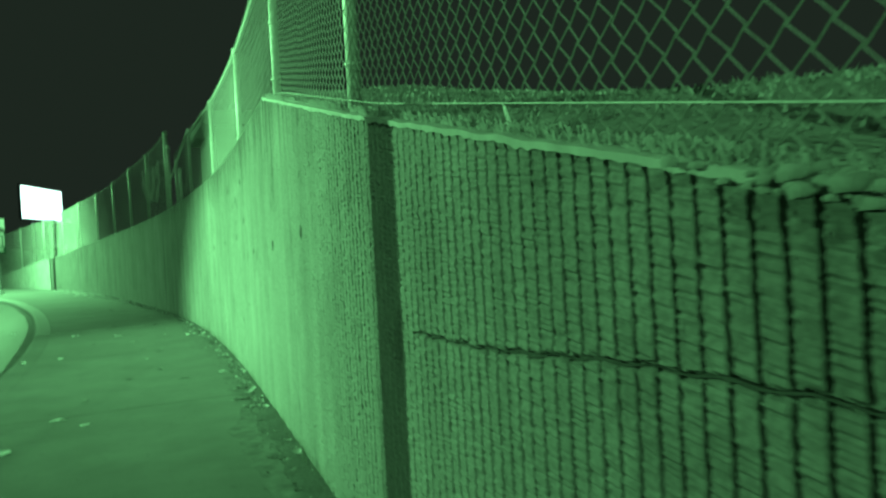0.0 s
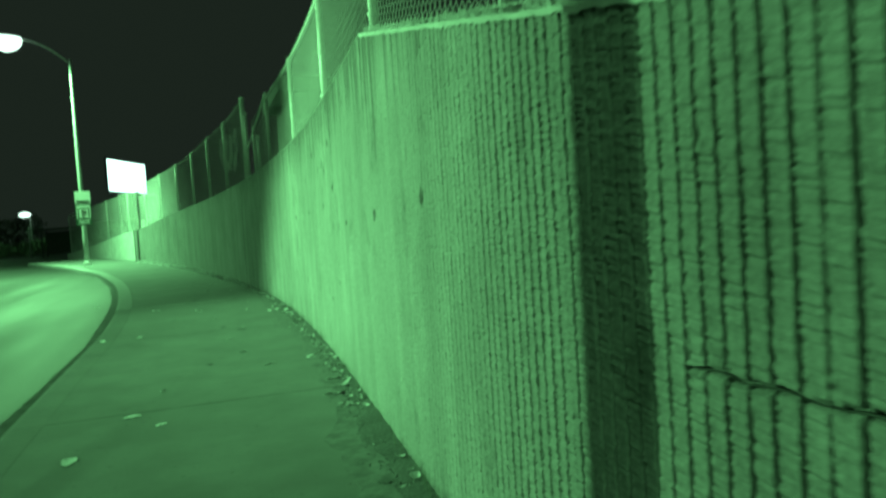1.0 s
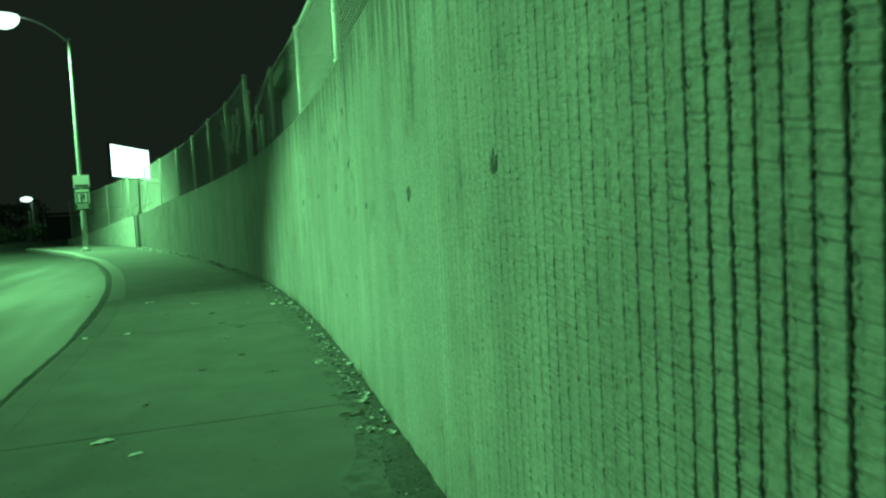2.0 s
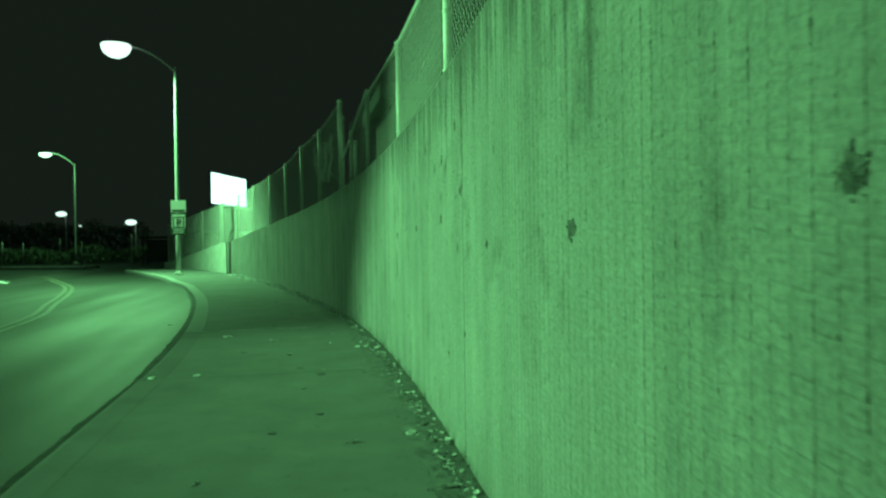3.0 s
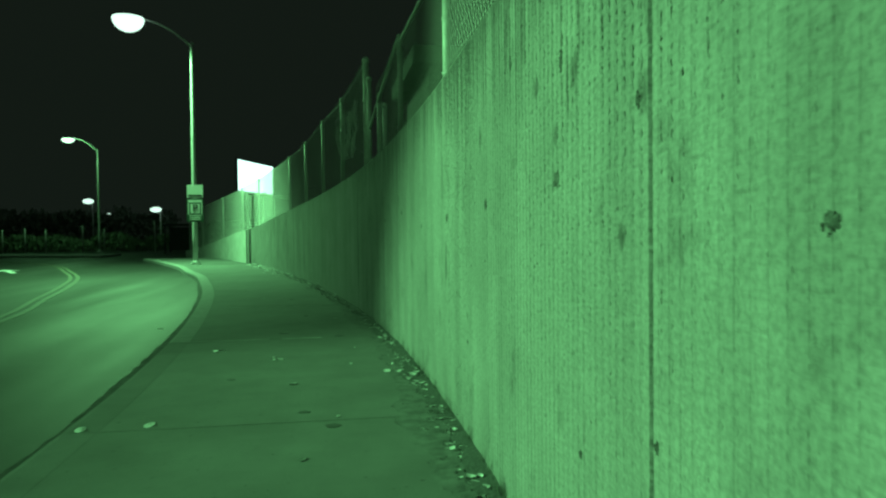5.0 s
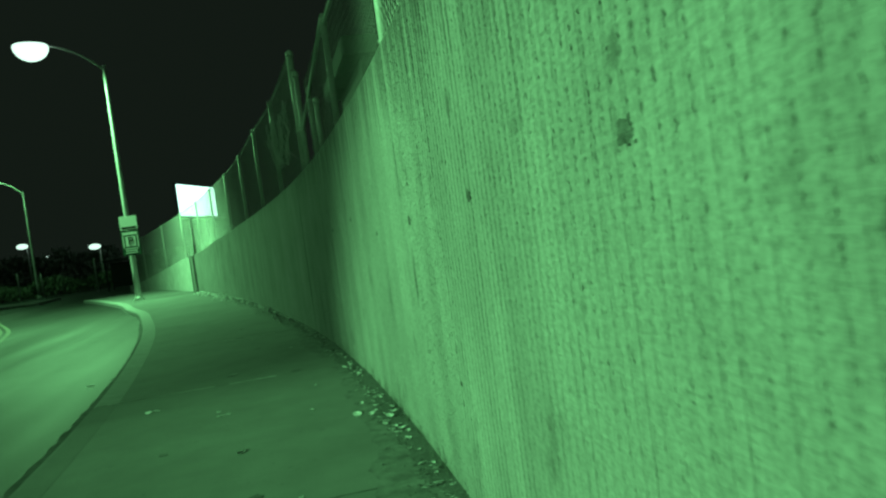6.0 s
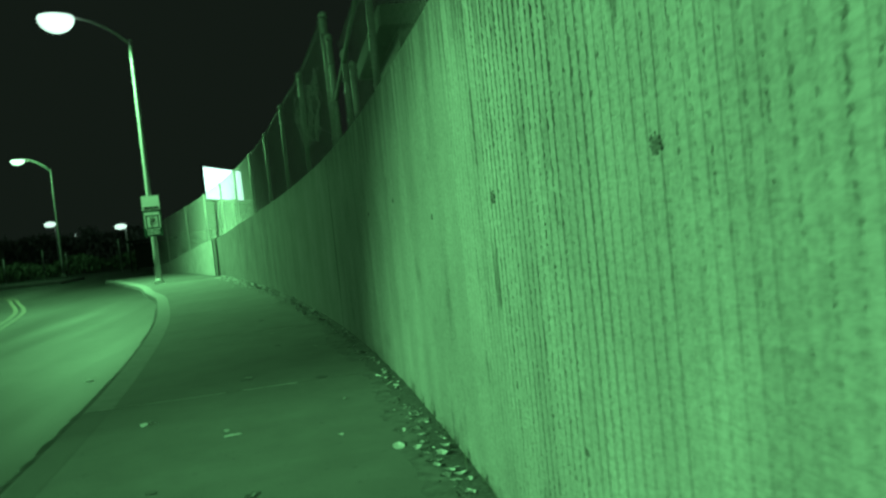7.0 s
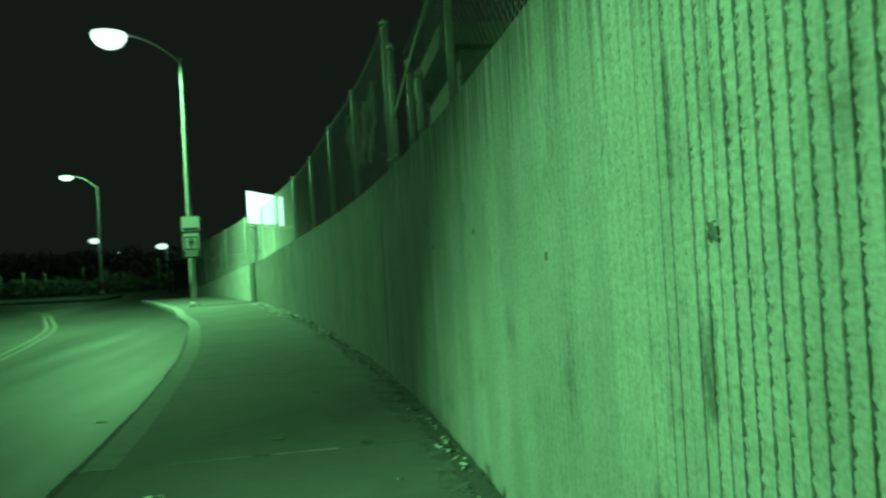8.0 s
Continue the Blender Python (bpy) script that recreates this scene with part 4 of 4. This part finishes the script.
for sx in (-1.2, 1.35):
    for sy in (-0.85, 0.85):
        bm = bmesh.new()
        box(bm, (sx - 0.05, sy - 0.05, 0), (sx + 0.05, sy + 0.05, 1.89), 0.008)
        part("post", bm, DARK_MAT, canopy)
bm = bmesh.new()
box(bm, (-1.15, 0.83, 0.2), (1.3, 0.87, 1.8), 0.005)
part("back_panel", bm, DARK_MAT, canopy)

hr = random.Random(8)


def leaf_mass(name, x0, x1, y, height, depth, count, size, label, category):
    """A hedge of many small leaves with an uneven outline."""
    vs, fs = [], []
    for _ in range(count):
        x = hr.uniform(x0, x1)
        top = height * (0.8 + 0.3 * noise.noise((x * 0.45, y, 1.0)) + 0.15 * noise.noise((x * 1.7, y, 5.0)))
        c = Vector((x, y + hr.gauss(0, depth * 0.35), ROAD_Z + top * hr.random() ** 0.7))
        q = Euler((hr.uniform(0, 6.28), hr.uniform(0, 6.28), hr.uniform(0, 6.28)))
        o = len(vs)
        s = size * hr.uniform(0.6, 1.3)
        for a, b in ((-1, 0), (0, -0.45), (1, 0), (0, 0.45)):
            p = Vector((a * s, b * s, 0.1 * s * a * a))
            p.rotate(q)
            vs.append(tuple(c + p))
        fs.append((o, o + 1, o + 2, o + 3))
    ob = raw_object(name, vs, fs, HEDGE_MAT)
    return tagged(ob, label, category, kind="stuff")


leaf_mass("hedge", -34, -10.2, 71.0, 1.5, 1.6, 9000, 0.14, "dark uneven hedge along the far pavement", "hedge")
leaf_mass("trees", -75, -24, 135.0, 6.0, 8.0, 9000, 0.5, "dark far trees beyond the road", "trees")
leaf_mass("trees", -24, -9, 175.0, 5.0, 8.0, 4000, 0.5, "dark far trees beyond the road", "trees")
marker = thing("marker_post", "thin pale steel post standing by the far pavement", "post", "posts by the far pavement", at=(-15.35, 64.0, ROAD_Z))
bm = bmesh.new()
tube(bm, [(0, 0, 0), (0, 0, 1.75)], [0.05, 0.05], 8)
tube(bm, [(0, 0, 1.75), (0, 0, 1.80)], [0.06, 0.02], 8)
part("shaft", bm, POLE_MAT, marker)
for x, y, s in ((-17.0, 64.5, 1.15), (-11.6, 63.0, 1.3), (-19.9, 65.5, 1.0), (-21.6, 66.2, 1.05), (-23.4, 66.8, 1.0)):
    copy_thing(marker, pose(x, y, ROAD_Z) @ Matrix.Diagonal((1, 1, s, 1)))

# ---- a flat-roofed shed behind the fence ----
shed = thing("shed", "dark flat-roofed shed with a pale roof fascia behind the fence", "shed", at=(4.6, 24.2, 2.2))
bm = bmesh.new()
box(bm, (-1.9, -1.95, -0.5), (2.1, 1.95, 2.45), 0.01)
part("wall", bm, ROOF_MAT, shed)
bm = bmesh.new()
box(bm, (-2.2, -2.25, 2.72), (2.4, 2.25, 2.80), 0.01)
part("roof", bm, ROOF_MAT, shed)
# Side fascias take the dark roof colour in place of shade.
for lo, hi in (((-2.25, -2.29, 2.44), (2.45, -2.20, 2.79)), ((-2.25, 2.20, 2.44), (2.45, 2.29, 2.79)), ((-2.27, -2.20, 2.44), (-2.18, 2.20, 2.79)), ((2.38, -2.20, 2.44), (2.47, 2.20, 2.79))):
    bm = bmesh.new()
    box(bm, lo, hi, 0.008)
    part("fascia", bm, STUCCO_MAT if hi[0] - lo[0] > 1 else ROOF_MAT, shed, "pale painted fascia board" if hi[0] - lo[0] > 1 else "fascia board with its shade put into a dark colour")
bm = bmesh.new()
box(bm, (-1.94, -1.985, 1.94), (2.14, -1.95, 2.0), 0.006)
part("trim_board", bm, STUCCO_MAT, shed, "thin pale trim board")

# ---- dirt and a darker film along the foot of the wall ----
vs, fs = [], []
ys = np.arange(1.0, 36.9, 0.06)
for y in ys:
    w = 0.10 + 0.18 * abs(noise.noise((y * 0.8, 3.0, 0.0))) + 0.05 * abs(noise.noise((y * 4.1, 7.0, 0.0)))
    x = float(wall_x(y))
    h = 0.012 + 0.02 * abs(noise.noise((y * 3.0, 1.0, 2.0)))
    vs += [(x - w, y, 0.0005), (x - w * 0.5, y, h * 0.6), (x + 0.01, y, h)]
for i in range(len(ys) - 1):
    for k in range(2):
        fs.append((3 * i + k, 3 * i + k + 1, 3 * i + k + 4, 3 * i + k + 3))
# Thin darker strip of uneven width over the pavement by the wall.
foot_film = []
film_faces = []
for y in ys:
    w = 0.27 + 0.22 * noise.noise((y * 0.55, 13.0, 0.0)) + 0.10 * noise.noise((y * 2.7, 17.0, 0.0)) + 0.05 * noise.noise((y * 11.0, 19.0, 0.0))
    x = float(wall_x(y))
    foot_film += [(x - max(w, 0.08), y, 0.0006), (x - max(w, 0.08) * 0.6, y, 0.003), (x - 0.012, y, 0.004)]
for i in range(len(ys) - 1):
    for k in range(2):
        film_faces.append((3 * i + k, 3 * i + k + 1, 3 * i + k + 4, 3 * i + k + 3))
tagged(raw_object("foot_film", foot_film, film_faces, FILM_MAT), "thin dark film over the pavement beside the wall", "dirt", kind="stuff")
cr = random.Random(31)
for _ in range(5200):
    y = cr.uniform(1.5, 20) if cr.random() < 0.7 else cr.uniform(20, 36)
    x = float(wall_x(y)) - 0.01 - abs(cr.gauss(0, 0.09))
    s = cr.uniform(0.003, 0.011)
    o = len(vs)
    a = cr.uniform(0, 6.28)
    vs += [(x + s * math.cos(a + q), y + 1.6 * s * math.sin(a + q), 0.001 + s * cr.random()) for q in (0, 1.57, 3.14, 4.71)] + [(x, y, s * 0.9)]
    fs += [(o, o + 1, o + 4), (o + 1, o + 2, o + 4), (o + 2, o + 3, o + 4), (o + 3, o, o + 4)]
dirt = raw_object("dirt", vs, fs, DIRT_MAT)
tagged(dirt, "dark crumbled dirt and leaf bits along the wall foot", "dirt", kind="stuff")

vs, fs = [], []
for _ in range(1500):
    y = cr.choice((cr.uniform(4, 16), cr.uniform(8, 15), cr.uniform(16, 25), cr.uniform(23, 35.5)))
    clump = 0.5 + noise.noise((y * 1.7, 8.0, 0.0))
    if cr.random() > clump:
        continue
    x = float(wall_x(y)) - 0.02 - abs(cr.gauss(0, 0.055 if y < 20 else 0.12))
    s, a = cr.uniform(0.006, 0.024) * (1.5 if y > 22 else 1.0), cr.uniform(0, 6.28)
    o = len(vs)
    ca, sa = math.cos(a), math.sin(a)
    rim = [(s * 1.5 * cr.uniform(0.6, 1.2) * math.cos(q), s * 0.45 * cr.uniform(0.4, 1.3) * math.sin(q)) for q in (0, 1.2, 2.5, 3.8, 5.0)]
    vs += [(x + ca * p - sa * q, y + sa * p + ca * q, 0.002 + s * 0.5 * cr.random()) for p, q in rim]
    fs += [(o, o + 1, o + 2, o + 3, o + 4)]
# larger curled leaves lying in loose clumps
lr = random.Random(57)
for _ in range(420):
    y = lr.uniform(6.0, 20.0)
    if lr.random() > 0.25 + 1.3 * noise.noise((y * 1.1, 21.0, 0.0)):
        continue
    x = float(wall_x(y)) - 0.03 - abs(lr.gauss(0, 0.07))
    s, a, tilt = lr.uniform(0.014, 0.034), lr.uniform(0, 6.28), lr.uniform(-0.5, 0.5)
    ca, sa = math.cos(a), math.sin(a)
    o = len(vs)
    rim = [(s * r * math.cos(q), s * 0.6 * r * math.sin(q)) for q, r in ((k * 1.047, lr.uniform(0.55, 1.25)) for k in range(6))]
    vs += [(x + ca * p - sa * q, y + sa * p + ca * q, 0.012 + abs(tilt) * s * 0.6 + tilt * q + 0.3 * abs(p)) for p, q in rim]
    vs.append((x, y, 0.008 + abs(tilt) * s * 0.6))
    fs += [(o + k, o + (k + 1) % 6, o + 6) for k in range(6)]
for _ in range(900):
    y = cr.uniform(20, 35.5)
    if cr.random() > 0.35 + 0.65 * abs(noise.noise((y * 0.7, 2.0, 0.0))) + (0.25 if y > 27 else 0):
        continue
    x = float(wall_x(y)) - 0.03 - abs(cr.gauss(0, 0.20 if y > 26 else 0.10))
    s, a = cr.uniform(0.02, 0.05), cr.uniform(0, 6.28)
    ca, sa = math.cos(a), math.sin(a)
    o = len(vs)
    rim = [(s * cr.uniform(0.6, 1.2) * math.cos(q), s * 0.7 * cr.uniform(0.5, 1.2) * math.sin(q)) for q in (0, 1.2, 2.5, 3.8, 5.0)]
    vs += [(x + ca * p - sa * q, y + sa * p + ca * q, 0.003 + s * 1.1 * cr.random()) for p, q in rim]
    fs += [(o, o + 1, o + 2, o + 3, o + 4)]
tagged(raw_object("leaf_litter", vs, fs, CHIP_MAT), "pale dry leaf fragments strewn along the wall foot", "leaf litter", kind="stuff")

vs, fs = [], []
for _ in range(150):
    y = cr.uniform(4, 17)
    x = float(wall_x(y)) - 0.004 - abs(cr.gauss(0, 0.02))
    for _b in range(cr.randint(2, 5)):
        h, lean, w = cr.uniform(0.03, 0.13), cr.uniform(-0.03, 0.03), cr.uniform(0.0015, 0.003)
        yy = y + cr.gauss(0, 0.015)
        o = len(vs)
        vs += [(x, yy - w, 0), (x, yy + w, 0), (x - 0.006, yy + lean * 0.5 + w, h * 0.6), (x - 0.006, yy + lean * 0.5 - w, h * 0.6), (x - 0.010, yy + lean, h)]
        fs += [(o, o + 1, o + 2, o + 3), (o + 3, o + 2, o + 4)]
for y, tall in ((13.70, 0.20), (14.37, 0.17), (18.3, 0.14), (13.15, 0.09), (14.05, 0.11), (10.27, 0.07), (8.6, 0.10), (6.3, 0.07)):
    x = float(wall_x(y)) - 0.006
    for _b in range(7):
        h, lean, w = tall * cr.uniform(0.4, 1.0), cr.uniform(-0.25, 0.25) * tall, cr.uniform(0.002, 0.0045)
        yy = y + cr.gauss(0, 0.012)
        o = len(vs)
        vs += [(x, yy - w, 0), (x, yy + w, 0), (x - 0.006, yy + lean * 0.4 + w, h * 0.6), (x - 0.006, yy + lean * 0.4 - w, h * 0.6), (x - 0.012, yy + lean, h)]
        fs += [(o, o + 1, o + 2, o + 3), (o + 3, o + 2, o + 4)]
tagged(raw_object("weeds", vs, fs, WEED_MAT), "thin dark weeds growing along the wall foot", "weeds", kind="stuff")

# ---- litter and leaves ----
lr = random.Random(12)


def leaf_mesh(name, length, lobes, seed, material, wide=0.0):
    r = random.Random(seed)
    bm = bmesh.new()
    n = 14
    ring = []
    for k in range(n):
        a = 2 * math.pi * k / n
        rad = length * (0.32 + 0.18 * abs(math.cos(a * lobes / 2)) + 0.08 * r.random())
        ring.append(bm.verts.new((rad * math.cos(a) * 1.7, rad * math.sin(a) * (0.35 + wide + 0.45 * math.sin(a * 0.5)), length * (0.04 + 0.20 * r.random() * abs(math.sin(a))))))
    mid = bm.verts.new((0, 0, 0.004))
    for k in range(n):
        bm.faces.new((ring[k], ring[(k + 1) % n], mid))
    bmesh.ops.solidify(bm, geom=bm.faces[:], thickness=0.0012)
    bmesh.ops.recalc_face_normals(bm, faces=bm.faces)
    data = bpy.data.meshes.new(name)
    bm.to_mesh(data)
    bm.free()
    data.materials.append(material)
    return data


leaf_kinds = [leaf_mesh("dry_leaf", 0.055, 5, 1, LEAF_MAT), leaf_mesh("dry_leaf", 0.07, 3, 2, LEAF_MAT), leaf_mesh("dry_leaf", 0.045, 4, 3, LEAF_MAT)]


def drop(name, data, x, y, z, s, label, category, group):
    ob = new(name, data)
    ob.location = (x, y, z + 0.001)
    ob.rotation_euler = (lr.uniform(-0.03, 0.03), lr.uniform(-0.03, 0.03), lr.uniform(0, 6.28))
    ob.scale = (s, s, s)
    return tagged(ob, label, category, group)


for _ in range(170):
    y = lr.choice((lr.uniform(4.5, 16.5), lr.uniform(7.5, 14.5), lr.uniform(15, 24), lr.uniform(22, 34)))
    x = float(wall_x(y)) - 0.03 - abs(lr.gauss(0, 0.055 if y < 18 else 0.12))
    drop("dry_leaf", lr.choice(leaf_kinds), x, y, 0.0, lr.uniform(0.45, 1.35) * (1.3 if y > 20 else 1.0), "curled dry leaf lying at the foot of the wall", "leaf", "leaves along the wall")
for x, y in ((0.316, 10.98), (0.571, 9.25), (0.615, 9.27), (0.52, 11.85), (0.10, 18.7), (0.0, 15.9), (-0.25, 8.7), (0.94, 6.86), (0.6, 17.2), (-0.6, 20.5), (0.43, 10.08), (0.2, 12.9), (0.75, 14.6)):
    drop("dry_leaf", lr.choice(leaf_kinds), x, y, 0.0, lr.uniform(0.6, 1.1), "single dry leaf lying on the pavement", "leaf", "leaves on the pavement")
scrap = leaf_mesh("paper_scrap", 0.075, 2, 9, PAPER_MAT, 0.5)
for x, y, z, s in ((-0.22, 7.70, 0, 0.55), (-0.66, 7.17, 0, 1.1), (-0.41, 8.0, 0, 0.9), (-0.63, 11.87, 0, 0.9), (-0.632, 14.7, 0, 0.75), (-0.57, 14.72, 0, 0.6), (0.02, 14.06, 0, 0.8), (-0.03, 14.2, 0, 0.5), (-1.79, 17.7, ROAD_Z, 0.9), (-1.02, 11.84, 0, 0.9), (0.96, 13.3, 0, 0.9), (0.673, 13.7, 0, 0.4), (0.96, 9.4, 0, 0.9)):
    drop("paper_scrap", scrap, x, y, z, s, "small crumpled white paper scrap", "litter", "paper scraps").scale.z = 0.6 * s
blot = [(-0.01, 15.85, 0.06), (0.41, 10.05, 0.028), (0.30, 12.0, 0.035), (0.48, 11.62, 0.045), (0.62, 15.5, 0.05), (0.2, 17.6, 0.03), (-0.1, 20.3, 0.04), (0.1, 9.6, 0.025), (-0.3, 13.2, 0.03)]
for x, y, s in blot:
    bm = bmesh.new()
    ring = [bm.verts.new((s * (0.7 + 0.6 * lr.random()) * math.cos(2 * math.pi * k / 10), s * (0.7 + 0.6 * lr.random()) * math.sin(2 * math.pi * k / 10), 0.0)) for k in range(10)]
    f = bm.faces.new(ring)
    e = bmesh.ops.extrude_face_region(bm, geom=[f])
    for v in e["geom"]:
        if isinstance(v, bmesh.types.BMVert):
            v.co.z = 0.003
    ob = mesh_object("gum_spot", bm, TAR_MAT)
    ob.location = (x, y, 0.0005)
    tagged(ob, "flat dark gum spot trodden into the pavement", "stain", "gum spots")
big_leaf = leaf_mesh("dry_leaf", 0.13, 2, 21, PAPER_MAT, 0.3)
ob = drop("dry_leaf", big_leaf, float(wall_x(3.36)) + 0.06, 3.36, float(wall_z(3.36)) + 0.012, 1.0, "large pale curled leaf caught at the fence foot", "leaf", "")
ob.rotation_euler, ob.scale = (0.9, -0.7, 1.2), (1.1, 0.5, 0.8)
